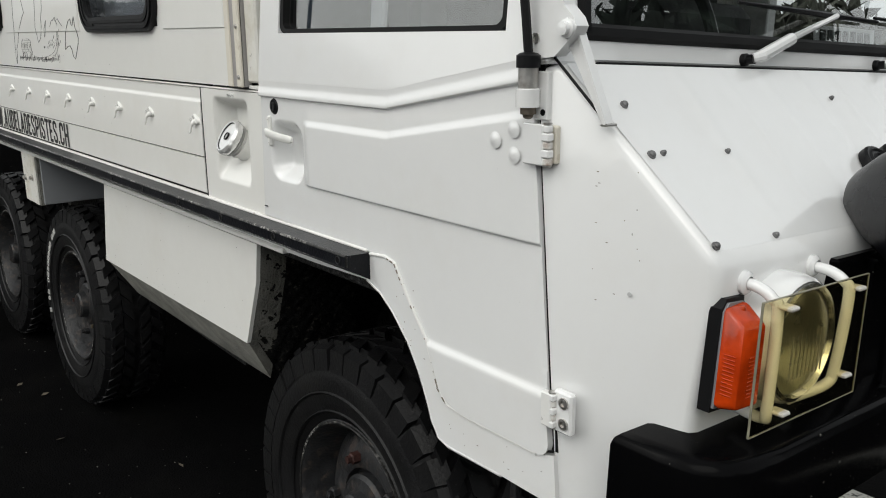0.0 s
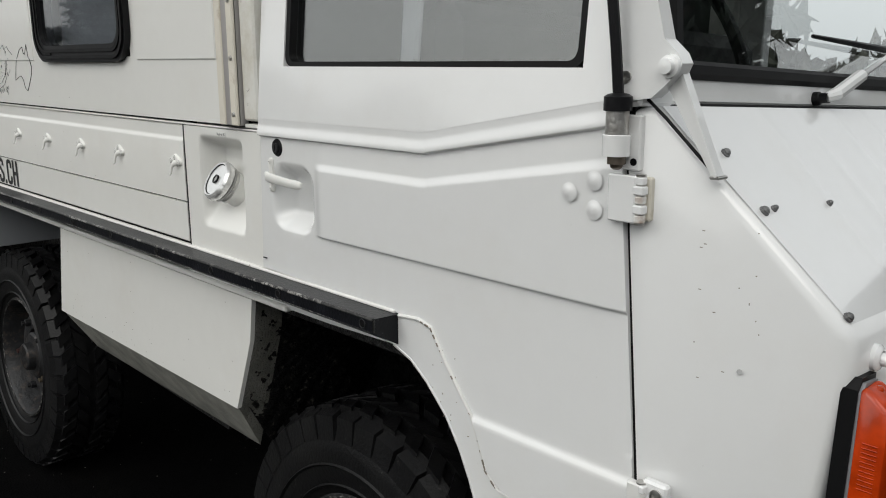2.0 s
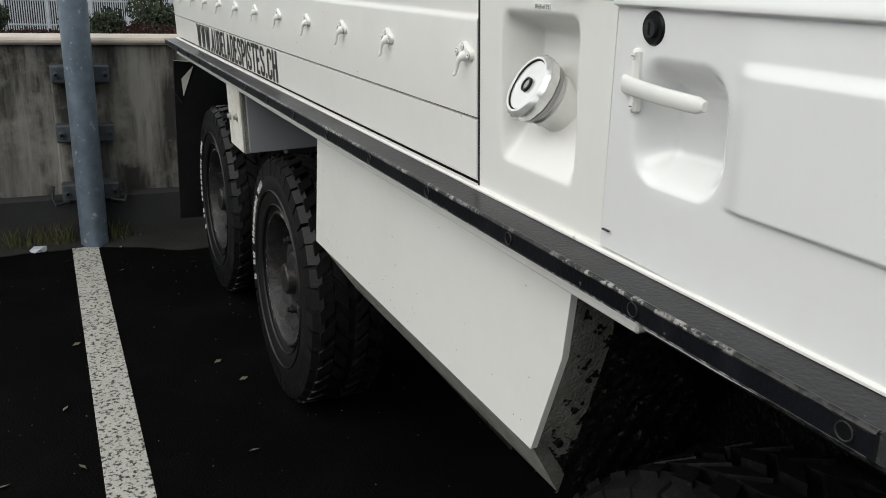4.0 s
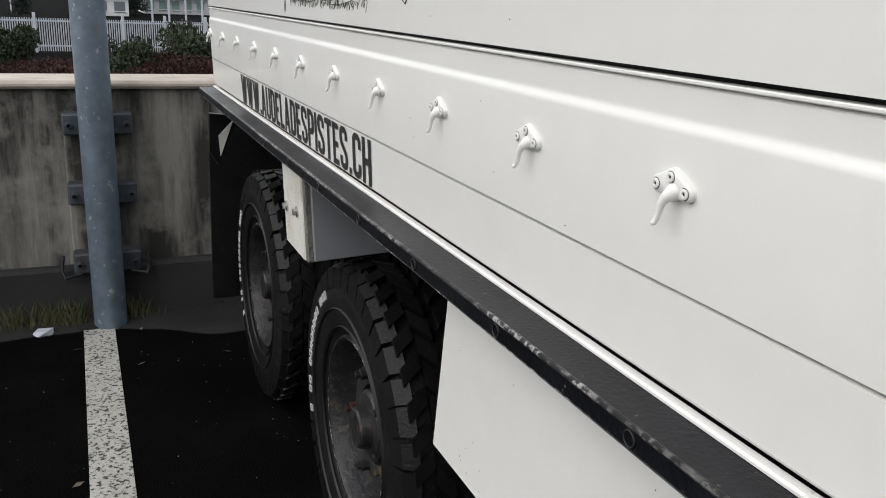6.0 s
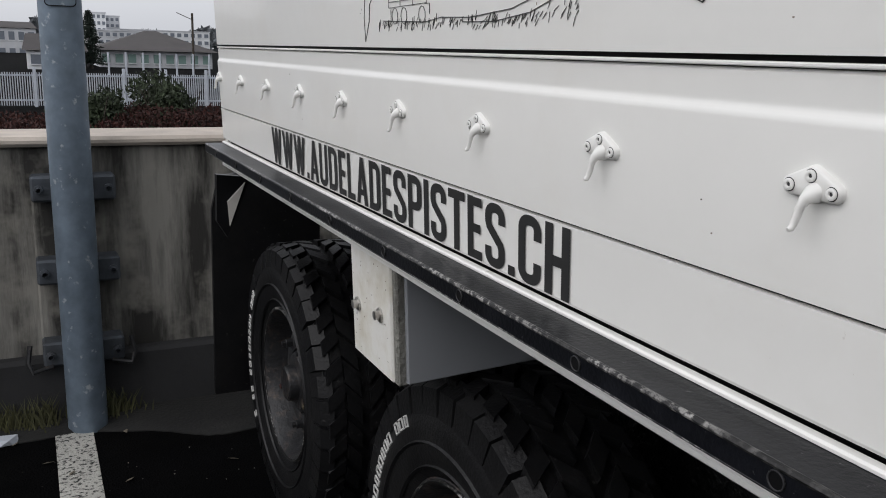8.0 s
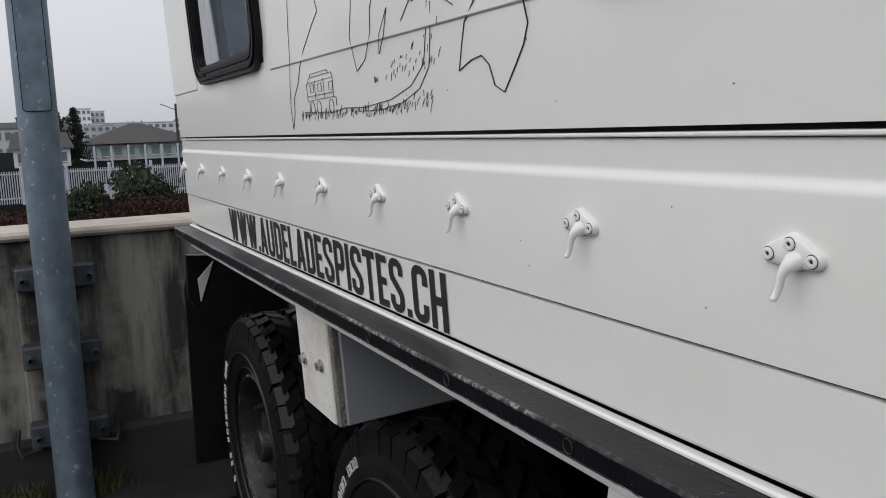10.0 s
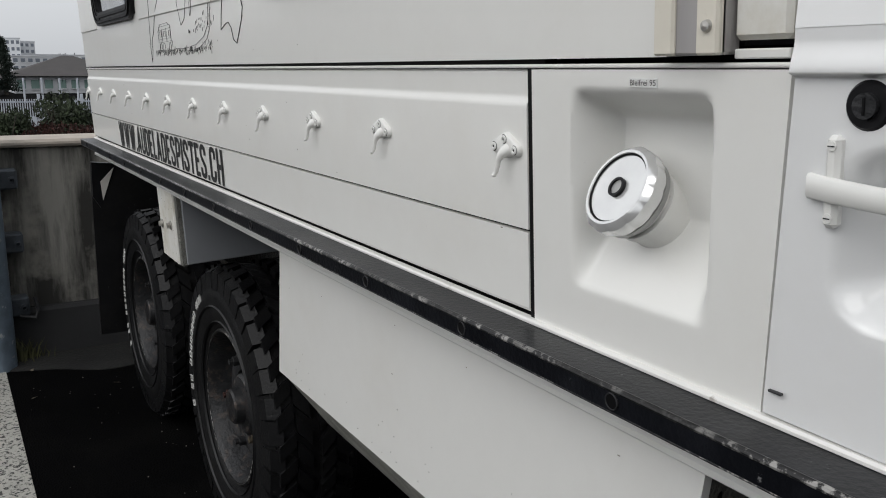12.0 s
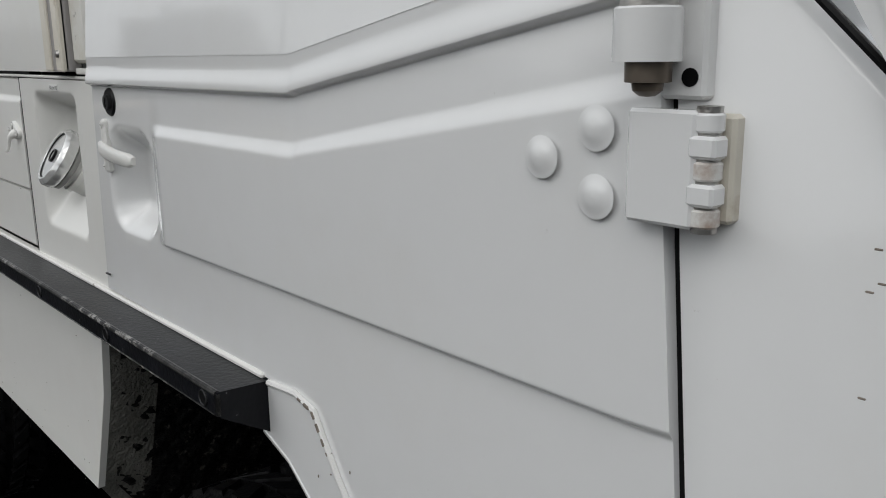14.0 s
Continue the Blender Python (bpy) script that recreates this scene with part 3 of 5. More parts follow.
# fuel filler panel
def fuel_face(y, z):
    sy = smooth(0.266, 0.286, y) * (1 - smooth(0.42, 0.442, y))
    top = 1 - smooth(1.308, 1.34, z)
    deep = max(0.0, min(1.0, (z - 1.147) / 0.075))
    return -0.05 * sy * top * deep


b = Build(SIDE)
def filler_at(u, v):
    z = 1.093 + v * 0.2625
    y = seam(z) + 0.0035 + 0.0015 * v + (0.503 - seam(z) - 0.0035 - 0.0015 * v) * u
    return (-fuel_face(y, z), y, z)


b.sheet(84, 76, filler_at, 0.012)
fuel = part("filler_panel", b, CREAM, truck, "cream-white panel with hollow for the fuel filler", 40)
GREY_KEY = material("grey_key_barrel", (0.35, 0.35, 0.34), 0.4, metal=0.5)
capm = SIDE @ pose(0.06, 0.367, 1.213, 0, -58, -5) @ Matrix.Diagonal((1.07, 1.07, 1.05, 1))
POLISHED = material("polished_cap_metal", (0.8, 0.8, 0.79), 0.17, metal=0.55, vary=0.05, scale=40, bump=0.015, bump_scale=30, rough_vary=0.03)
b = Build()
b.lathe([(0.031, -0.03), (0.031, 0.03), (0.033, 0.031), (0.033, 0.038), (0.03, 0.039), (0.03, 0.05)], capm, 40)
nk = part("filler_neck", b, CREAM, fuel)
b = Build()
prof = [(0.0, 0.0695), (0.0305, 0.0695), (0.0315, 0.0703), (0.0322, 0.0722), (0.0345, 0.0724), (0.0375, 0.0708), (0.0405, 0.067), (0.0405, 0.0585), (0.039, 0.0545), (0.035, 0.0525), (0.0, 0.0525)]
v, f, seg = [], [], 120
for k in range(seg):
    w = 2 * math.pi * k / seg
    s = 0.955 + 0.034 * abs(math.cos(6 * w)) ** 0.7
    v += [((r * (s if r > 0.036 else 1)) * math.cos(w), (r * (s if r > 0.036 else 1)) * math.sin(w), hh) for r, hh in prof]
n = len(prof)
for k in range(seg):
    q = (k + 1) % seg
    f += [(k * n + i, q * n + i, q * n + i + 1, k * n + i + 1) for i in range(n - 1)]
b.add(v, f, capm)
cap = part("fuel_cap", b, POLISHED, fuel, "polished scalloped metal fuel cap with lock")
part("cap_groove", Build().lathe([(0.0303, 0.0699), (0.0312, 0.0702), (0.0318, 0.0712)], capm, 48), SEAL, cap)
part("cap_skirt", Build().lathe([(0.033, 0.045), (0.0365, 0.047), (0.037, 0.052), (0.034, 0.0535)], capm, 40), GREY_KEY, cap)
part("cap_lock", Build().lathe([(0.0088, 0.0696), (0.0088, 0.0728), (0.0064, 0.0728), (0.0064, 0.071)], capm, 28), BLACK_PLASTIC, cap)
part("cap_key", Build().lathe([(0.0064, 0.0712), (0.003, 0.0718), (0.0, 0.0716)], capm, 20), GREY_KEY, cap)
part("filler_label", Build(SIDE).box(-0.0009, 0.002, 0.3275, 0.361, 1.3405, 1.3485, 0.0002), LABEL_WHITE, fuel, "small white fuel label")
part("dirt_spot", Build(SIDE).lathe([(0.0014, 0), (0.001, 0.0006), (0, 0.0008)], pose(0.0495, 0.362, 1.1725, 0, -60), 8), INK, fuel)

# cargo flap with its row of latches
FLAP = [(1.1, -0.002), (1.104, 0.001), (1.1868, 0.001), (1.187, -0.009), (1.1903, -0.009), (1.1905, 0.001), (1.3175, 0.001), (1.3205, 0.0006), (1.323, -0.0004), (1.3255, -0.0018), (1.3275, -0.0026), (1.3295, -0.003), (1.332, -0.003), (1.353, -0.003), (1.3555, -0.006)]
zz = [z for z, _ in FLAP]
b = Build(SIDE)
b.sheet(60, len(FLAP) - 1, lambda u, v: (-FLAP[round(v * (len(FLAP) - 1))][1], 0.511 + u * 2.899, FLAP[round(v * (len(FLAP) - 1))][0]), 0.012)
flap = part("cargo_flap", b, CREAM, truck, "long cream-white cargo flap with a row of small latches", 25)
part("flap_backing", Build(SIDE).box(0.014, 0.03, 0.499, 3.41, 1.088, 1.372, 0.001), SEAL, truck)
part("flap_lip", Build(SIDE).box(-0.0005, 0.012, 0.196, 3.405, 1.3568, 1.3605, 0.001), CREAM, truck, "narrow white lip above the flap")
part("flap_gap", Build(SIDE).box(0.001, 0.014, 0.502, 0.5115, 1.09, 1.36, 0.0005), SEAL, truck)
# black strip added in the slot for the shade inside the groove
part("groove_shade", Build(SIDE).box(0.005, 0.0095, 0.51, 3.4, 1.187, 1.1903, 0.0005), SEAL, flap)
part("filler_backing", Build(SIDE).box(0.065, 0.075, 0.19, 0.5, 1.088, 1.372, 0.001), SEAL, truck)

# latch: a three-eyed foot with a hanging lever
EYES = ((0.0205, -0.001), (0.0, 0.0085), (-0.0205, -0.003))
b = Build()
pts = []
for y, z in EYES:
    for k in range(14):
        a = 2 * math.pi * k / 14
        for x, r in ((0.0, 0.0085), (-0.0045, 0.0078), (-0.006, 0.006)):
            pts.append((x, y + r * math.cos(a), z + r * math.sin(a)))
b.hull(pts)
b.tube([(-0.001, -0.004, -0.004), (-0.007, -0.003, -0.006), (-0.0115, -0.001, -0.0095), (-0.0135, 0.0015, -0.0155), (-0.0145, 0.003, -0.024), (-0.0155, 0.0045, -0.03), (-0.0175, 0.0055, -0.0335), (-0.02, 0.006, -0.0342)],
       [0.0095, 0.0078, 0.005, 0.0036, 0.0031, 0.003, 0.0028, 0.0018], 12)
foot_mesh = b.mesh("latch", CREAM, 50)
b = Build()
b.lathe([(0.005, 0), (0.005, 0.0015), (0.004, 0.0022), (0.0022, 0.0018), (0.0018, 0.0005), (0, 0.0005)], pose(-0.006, 0, 0, 0, -90), 16)
rivet_mesh = b.mesh("rivet", CREAM, 50)
b = Build()
b.lathe([(0.005, 0.0003), (0.0058, 0.0003)], pose(-0.006, 0, 0, 0, -90), 16)
b.lathe([(0.0, 0.0008), (0.0016, 0.0008)], pose(-0.006, 0, 0, 0, -90), 10)
ringm = b.mesh("rivet_gap", DARK, 30)
for y in [0.545] + [0.842 + 0.243 * k + 0.0012 * k * k for k in range(11)]:
    lt = part("latch", foot_mesh, None, flap, "small cast latch painted cream-white")
    lt.matrix_world = SIDE @ pose(-0.001, y, 1.276) @ Matrix.Scale(0.9, 4)
    for ry, rz in EYES:
        part("rivet", rivet_mesh, None, lt).matrix_local = pose(0, ry, rz)
        part("rivet_gap", ringm, None, lt).matrix_local = pose(0, ry, rz)


# the lettering on the flap: tall condensed capitals, drawn with strokes on a height of 1
def ribbon(pts, w):
    """A flat stroke of width w along a line of (x, z)."""
    p = [Vector((x, z)) for x, z in pts]
    v, f = [], []
    for i, c in enumerate(p):
        d0 = (c - p[i - 1]).normalized() if i else (p[1] - c).normalized()
        d1 = (p[i + 1] - c).normalized() if i < len(p) - 1 else d0
        n0, n1 = Vector((-d0.y, d0.x)), Vector((-d1.y, d1.x))
        m = (n0 + n1).normalized()
        m *= 0.5 * w / max(0.4, m.dot(n1))
        v += [c - m, c + m]
    return v, [(2 * i, 2 * i + 2, 2 * i + 3, 2 * i + 1) for i in range(len(p) - 1)]


def bend(cx, cz, r, a0, a1, k=6):
    return [(cx + r * math.cos(radians(a0 + (a1 - a0) * q / k)), cz + r * math.sin(radians(a0 + (a1 - a0) * q / k))) for q in range(k + 1)]


def capital(c):
    """Width and strokes of one capital."""
    t, w = 0.15, {"W": 0.78, "A": 0.52, "E": 0.38, "L": 0.37, "I": 0.15, ".": 0.15, "T": 0.46}.get(c, 0.47)
    h, r = t / 2, 0.13
    lo, hi, rt = h, 1 - h, w - h
    bowl = lambda z: [(0.02, hi)] + bend(rt - r, hi - r, r, 90, 0) + bend(rt - r, z + r, r, 0, -90) + [(0.02, z)]
    lean = lambda x0, x1: ([Vector((x0, 0)), Vector((x0 + t, 0)), Vector((x1 + t, 1)), Vector((x1, 1))], [(0, 1, 2, 3)])
    stem = ribbon([(h, 0), (h, 1)], t)
    if c == "W":
        m = (w - t) / 2
        return w, [lean(0.17, 0.0), lean(0.17, m), lean(w - t - 0.17, m), lean(w - t - 0.17, w - t)]
    if c == "A":
        return w, [lean(0.0, (w - t) / 2), lean(w - t, (w - t) / 2), ribbon([(0.12, 0.26), (w - 0.12, 0.26)], 0.13)]
    if c == "U":
        return w, [ribbon([(h, 1)] + bend(h + r, lo + r, r, 180, 270) + bend(rt - r, lo + r, r, 270, 360) + [(rt, 1)], t)]
    if c == "D":
        return w, [stem, ribbon(bowl(lo), t)]
    if c == "P":
        return w, [stem, ribbon(bowl(0.44), t)]
    if c == "E":
        return w, [stem] + [ribbon([(0.02, z), (w - d, z)], t * 0.95) for z, d in ((lo, 0), (0.5, 0.04), (hi, 0))]
    if c == "L":
        return w, [stem, ribbon([(0.02, lo), (w, lo)], t)]
    if c == "T":
        return w, [ribbon([(w / 2, 0), (w / 2, 1)], t), ribbon([(0, hi), (w, hi)], t)]
    if c == "H":
        return w, [stem, ribbon([(rt, 0), (rt, 1)], t), ribbon([(0.02, 0.5), (w - 0.02, 0.5)], t)]
    if c == "C":
        return w, [ribbon([(rt, 0.66)] + bend(rt - r, hi - r, r, 0, 90) + bend(h + r, hi - r, r, 90, 180) + bend(h + r, lo + r, r, 180, 270) + bend(rt - r, lo + r, r, 270, 360) + [(rt, 0.34)], t)]
    if c == "S":
        return w, [ribbon([(rt, 0.69)] + bend(rt - r, hi - r, r, 0, 90) + bend(h + r, hi - r, r, 90, 180) + [(h, 0.7), (h + 0.03, 0.62), (w / 2, 0.5), (rt - 0.03, 0.38), (rt, 0.3)]
                          + bend(rt - r, lo + r, r, 0, -90) + bend(h + r, lo + r, r, -90, -180) + [(h, 0.31)], t)]
    if c == ".":
        return w, [ribbon([(h, 0), (h, t)], t)]
    return w, [stem]


def lettering(text, y0, y1, z0, z1, x, parent):
    space = 0.075
    total = sum(capital(c)[0] + space for c in text) - space
    at = 0.0
    for c in text:
        w, strokes = capital(c)
        b = Build(SIDE)
        for k, (v, f) in enumerate(strokes):
            b.add([(x - 0.0003 * k, y0 + (y1 - y0) * (at + p.x) / total, z0 + (z1 - z0) * p.y) for p in v], f)
        part("letter", b, INK, parent)
        at += w + space


lettering("WWW.AUDELADESPISTES.CH", 2.845, 1.632, 1.1045, 1.185, -0.0022, flap)


def small_text(text, y0, y1, z0, z1, x, parent):
    cu = bpy.data.curves.new("label_text", "FONT")
    cu.body, cu.offset = text, 0.0
    tmp = bpy.data.objects.new("label_text", cu)
    scene.collection.objects.link(tmp)
    me = bpy.data.meshes.new_from_object(tmp.evaluated_get(bpy.context.evaluated_depsgraph_get()))
    bpy.data.objects.remove(tmp)
    xs, zs = [v.co.x for v in me.vertices], [v.co.y for v in me.vertices]
    for v in me.vertices:
        v.co = SIDE @ Vector((x, y0 + (y1 - y0) * (v.co.x - min(xs)) / (max(xs) - min(xs)), z0 + (z1 - z0) * (v.co.y - min(zs)) / (max(zs) - min(zs))))
    me.materials.clear()
    me.materials.append(INK)
    part("label_text", me, None, parent)


small_text("Bleifrei 95", 0.3595, 0.329, 1.3422, 1.3472, -0.0013, fuel)

# side rail
GREY_EDGE = material("scuffed_black_edge", (0.028, 0.028, 0.03), 0.5, vary=0.4, scale=40)
b = Build(SIDE)
rail = [(-0.055, 1.0915), (0.0, 1.089), (0.0, 1.036), (-0.052, 1.066), (-0.055, 1.069)]
b.add([(x, y, z) for y in (-0.198, 3.41) for x, z in rail], [(0, 1, 2, 3, 4), (9, 8, 7, 6, 5)] + [(i, (i + 1) % 5, 5 + (i + 1) % 5, 5 + i) for i in range(5)])
rl = part("side_rail", b, BLACK_PAINT, truck, "scratched black steel side rail")
part("rail_edge", Build(SIDE).tube([(-0.0535, -0.196, 1.0895), (-0.0535, 3.4, 1.0895)], 0.0031, 8), WORN_BLACK, rl, "edge worn to bare metal")
part("rail_edge", Build(SIDE).tube([(-0.0535, -0.19, 1.068), (-0.0535, 3.4, 1.068)], 0.0016, 6), WORN_BLACK, rl)
part("rail_edge", Build(SIDE).tube([(-0.0535, -0.1965, 1.0895), (-0.054, -0.1965, 1.069)], 0.0028, 6), WORN_BLACK, rl)
for k in range(15):
    y = -0.171 + 0.2445 * k
    part("rail_hole", Build(SIDE).lathe([(0.0082, 0.0), (0.0082, 0.0012), (0, 0.0012)], pose(-0.0548, y, 1.079, 0, -90), 16), SEAL, rl)
    part("rail_bolt", Build(SIDE).lathe([(0.0066, 0.001), (0.007, 0.0022), (0.0077, 0.0022), (0.0082, 0.0005)], pose(-0.0548, y, 1.079, 0, -90), 18), GREY_EDGE, rl)
part("rail_gutter", Build(SIDE).box(-0.006, 0.006, -0.19, 3.41, 1.088, 1.0945, 0.002), GUTTER, truck, "white strip above the rail")
part("floor_edge", Build(SIDE).box(-0.012, 0.02, 0.12, 3.4, 1.024, 1.036, 0.003), CREAM, truck, "white floor edge below the rail")

# storage box under the floor
box = [(1.312, 1.018), (1.374, 0.757), (0.347, 0.757), (0.2775, 0.925), (0.262, 1.018)]
b = Build(SIDE).prism(box, 0.0, 0.01)
sb = part("storage_box", b, CREAM, truck, "cream-white steel storage box under the floor")
rim = [(1.33, 1.018), (1.345, 0.63), (0.405, 0.625), (0.295, 0.92), (0.275, 1.018)]
part("box_underside", Build(SIDE).hull([(0.004, y, z) for y, z in box] + [(0.085, y, z) for y, z in rim]), UNDERSEAL, sb, "grey underseal")


def tarred(u, v):
    """The end of the box, thickly brushed with tar."""
    z = 1.018 - 0.418 * v
    y = rows_of([(1.018, 0.275), (0.92, 0.295), (0.6, 0.414)], z) - 0.008
    x = 0.026 + max(0.0, 0.757 - z) * 0.64
    q = 0.004 * math.sin(31 * u + 9 * v) * math.sin(47 * v + 3 * u) + 0.003 * math.sin(90 * u + 20 * math.sin(17 * v)) * math.sin(8 * u + 60 * v)
    return (x + 0.3 * u, y + 0.05 * u + q, z)


b = Build(SIDE)
grid = [tarred(i / 60, j / 80) for j in range(81) for i in range(61)]
b.add(grid,
      [(j * 61 + i, j * 61 + i + 1, (j + 1) * 61 + i + 1, (j + 1) * 61 + i) for j in range(80) for i in range(60)])
part("box_end", b, ROUGH_TAR, sb, "rough black underseal", 60)
part("box_core", Build(SIDE).hull([(x, y, z) for x in (0.09, 0.4) for y, z in ((1.28, 1.018), (1.33, 0.63), (0.56, 0.61), (0.42, 0.9), (0.4, 1.018))]), TAR, sb)
part("inner_arch", Build(SIDE).hull([(0.1, y, z) for y, z in ((0.36, 1.02), (0.5, 0.6), (0.3, 1.03))] + [(0.5, y, z) for y, z in ((0.36, 1.02), (0.5, 0.6), (0.27, 1.03))]), TAR, truck)

# box between the rear wheels
b = Build(SIDE).box(-0.012, 0.6, 2.118, 2.3, 0.83, 1.03, 0.003)
bx = part("battery_box", b, BOX_PAINT, truck, "chipped white box hung between the rear wheels")
part("box_edge", Build(SIDE).box(-0.008, 0.012, 2.103, 2.12, 0.828, 1.028, 0.003), UNDERSEAL, bx)
# inner side of the white box: its shade is put into a grey colour
part("box_side", Build(SIDE).box(0.006, 0.55, 2.095, 2.118, 0.832, 1.028, 0.002), material("shaded_white_panel", (0.26, 0.27, 0.285), 0.5, vary=0.05, scale=6), bx)
for y, z in ((2.27, 0.925), (2.165, 0.935)):
    part("bolt", Build(SIDE).lathe([(0.013, 0), (0.013, 0.003), (0.008, 0.004), (0.008, 0.011), (0, 0.012)], pose(-0.012, y, z, 0, -90), 10), BARE, bx)

# mudflap and reflector behind the last wheel
part("mudflap", Build().hull([(x, y, z) for x, z in ((-0.045, 0.84), (-0.05, 0.2), (0.32, 0.2), (0.32, 1.0), (-0.02, 0.95)) for y in (3.68, 3.7)]), RUBBER, truck, "black rubber mudflap")
rf = part("reflector", Build().hull([(x, y, z) for x, z in ((-0.072, 0.99), (-0.075, 0.85), (-0.045, 0.8), (0.03, 0.98)) for y in (3.44, 3.47)]), BLACK_PLASTIC, truck, "dark holder with pale triangular reflector")
part("reflector_plate", Build().hull([(x, y, z) for x, z in ((-0.038, 0.835), (-0.043, 0.91), (0.01, 0.965)) for y in (3.432, 3.442)]), REFLECT, rf)


# wheels
def tyre_mesh():
    b = Build()
    R, W = 0.4, 0.125
    b.lathe([(0.215, -0.085), (0.225, -0.1), (0.25, -0.112), (0.3, -0.124), (0.34, -0.122), (0.362, -0.112), (R - 0.016, -0.1), (R - 0.008, -0.08), (R - 0.006, 0), (R - 0.008, 0.08), (R - 0.016, 0.1), (0.36, 0.113), (0.335, 0.122), (0.3, 0.124),
             (0.25, 0.112), (0.215, 0.085)], Matrix(), 72)
    for r, h in ((0.292, 0.125), (0.247, 0.1135)):
        b.lathe([(r - 0.004, h - 0.003), (r, h + 0.002), (r + 0.004, h - 0.003)], Matrix(), 72)
    return b.mesh("tyre", RUBBER, 38)


def tread_mesh():
    b = Build()
    R = 0.4
    # tread: staggered blocks and shoulder lugs
    n = 38
    rng = random.Random(4)
    for k in range(n):
        for side in (-1, 1):
            for row, (h0, h1, half, skew, off, top) in enumerate(((0.012, 0.05, 0.05, 0.05, 0.0, 0.411), (0.054, 0.098, 0.044, -0.04, 0.5, 0.41), (0.085, 0.1215, 0.052, 0.006, 0.95, 0.409))):
                half *= 0.92 if row < 2 else 0.95
                if row == 2 and k % 2:
                    half *= 0.88
                w = 2 * math.pi * (k + off + (0.5 if side > 0 else 0)) / n + rng.uniform(-0.01, 0.01)
                pts = []
                for h, s in ((h0, -1), (h1, 1)):
                    for e in (-1, 1):
                        wa = w + e * half * (1.6 if row == 2 else 1.26) + s * skew
                        low = R - 0.03 if row < 2 or s < 0 else 0.342
                        hi = top if not (row == 2 and s > 0) else top - 0.018
                        pts.append((low * math.cos(wa), low * math.sin(wa), side * h))
                        wb = w + e * half * 1.0 * (1.52 if row == 2 else 1.15) + s * skew
                        pts.append((hi * math.cos(wb), hi * math.sin(wb), side * (h - (0.004 if s > 0 and row == 2 else 0))))
                b.hull(pts)
    return b.mesh("tread", RUBBER, 30)


def rim_mesh():
    b = Build()
    b.lathe([(0.222, 0.094), (0.226, 0.1), (0.216, 0.104), (0.207, 0.092), (0.2, 0.06), (0.192, 0.03), (0.19, 0.02), (0.178, 0.03), (0.15, 0.05), (0.115, 0.055), (0.1, 0.052), (0.098, 0.03), (0.0, 0.03)], Matrix(), 56)
    return b.mesh("rim", STEEL, 30)


def hub_mesh():
    b = Build()
    b.lathe([(0.088, 0.02), (0.088, 0.06), (0.08, 0.068), (0.055, 0.072), (0.05, 0.095), (0.044, 0.1), (0.0, 0.1)], Matrix(), 32)
    return b.mesh("hub", STEEL, 30)


def nut_mesh():
    b = Build()
    b.lathe([(0.0145, 0), (0.0145, 0.02), (0.009, 0.022), (0.009, 0.032), (0, 0.033)], Matrix(), 6)
    return b.mesh("wheel_nut", STEEL, 20)


def bar_mesh():
    b = Build()
    b.box(-0.0075, -0.0055, -0.009, 0.009, 0.1222, 0.1258, 0.0005).box(0.0055, 0.0075, -0.009, 0.009, 0.1222, 0.1258, 0.0005)
    b.box(-0.0055, 0.0055, -0.009, -0.0072, 0.1222, 0.1258, 0.0005).box(-0.0055, 0.0055, 0.0072, 0.009, 0.1222, 0.1258, 0.0005)
    return b.mesh("letter_bar", LETTER_WHITE, 30)


TYRE, TREAD, RIM, HUB, NUT, BAR = tyre_mesh(), tread_mesh(), rim_mesh(), hub_mesh(), nut_mesh(), bar_mesh()
# rim edge: pale flecks paint both its chips and the light it catches
EDGE = Build().lathe([(0.2235, 0.1), (0.2225, 0.1055), (0.22, 0.1065), (0.217, 0.105)], Matrix(), 64).mesh("rim_edge", WORN_BLACK, 40)
RED_NUT = NUT.copy()
RED_NUT.materials[0] = material("red_lead_primer", (0.04, 0.015, 0.012), 0.55, vary=0.4, scale=50)
OCHRE_NUT = NUT.copy()
OCHRE_NUT.materials[0] = material("muddy_zinc", (0.07, 0.056, 0.036), 0.55, vary=0.4, scale=50)


def wheel(y, turn, outer, lettered=True):
    w = new("wheel")
    w.parent = truck
    # local z points out of the truck
    if outer < WIDE / 2:
        w.matrix_world = pose(outer + 0.125, y, 0.412, 0, -90, 0) @ pose(0, 0, 0, 0, 0, turn)
    else:
        w.matrix_world = pose(outer - 0.125, y, 0.412, 0, 90, 0) @ pose(0, 0, 0, 0, 0, turn)
    t = part("tyre", TYRE, None, w, "black mud tyre with deep tread blocks")
    tagged(part("tread", TREAD, None, t), kind="stuff")
    part("rim", RIM, None, w, "dark dirty steel rim")
    part("hub", HUB, None, w)
    for k in range(5):
        a = 2 * math.pi * k / 5
        part("wheel_nut", (RED_NUT, NUT, OCHRE_NUT, NUT, NUT)[k], None, w).matrix_local = pose(0.126 * math.cos(a), 0.126 * math.sin(a), 0.052)
    if lettered:
        for k in range(17):
            if k in (3, 12, 15):
                continue
            o = part("letter_bar", BAR, None, t)
            o.matrix_local = pose(0, 0, 0, 0, 0, -62 + 4.6 * k) @ pose(0.333, 0, 0) @ Matrix.Diagonal((1.5, (0.75, 1.05, 0.9)[k % 3], 1, 1))
    part("rim_edge", EDGE, None, w, "chipped rim edge with its glint painted in pale flecks")
    return w


for y, turn in ((0.03, 20), (2.07, 95), (3.18, 115)):
    wheel(y, turn, 0.03, y > 1)
    wheel(y, turn + 30, WIDE - 0.03)

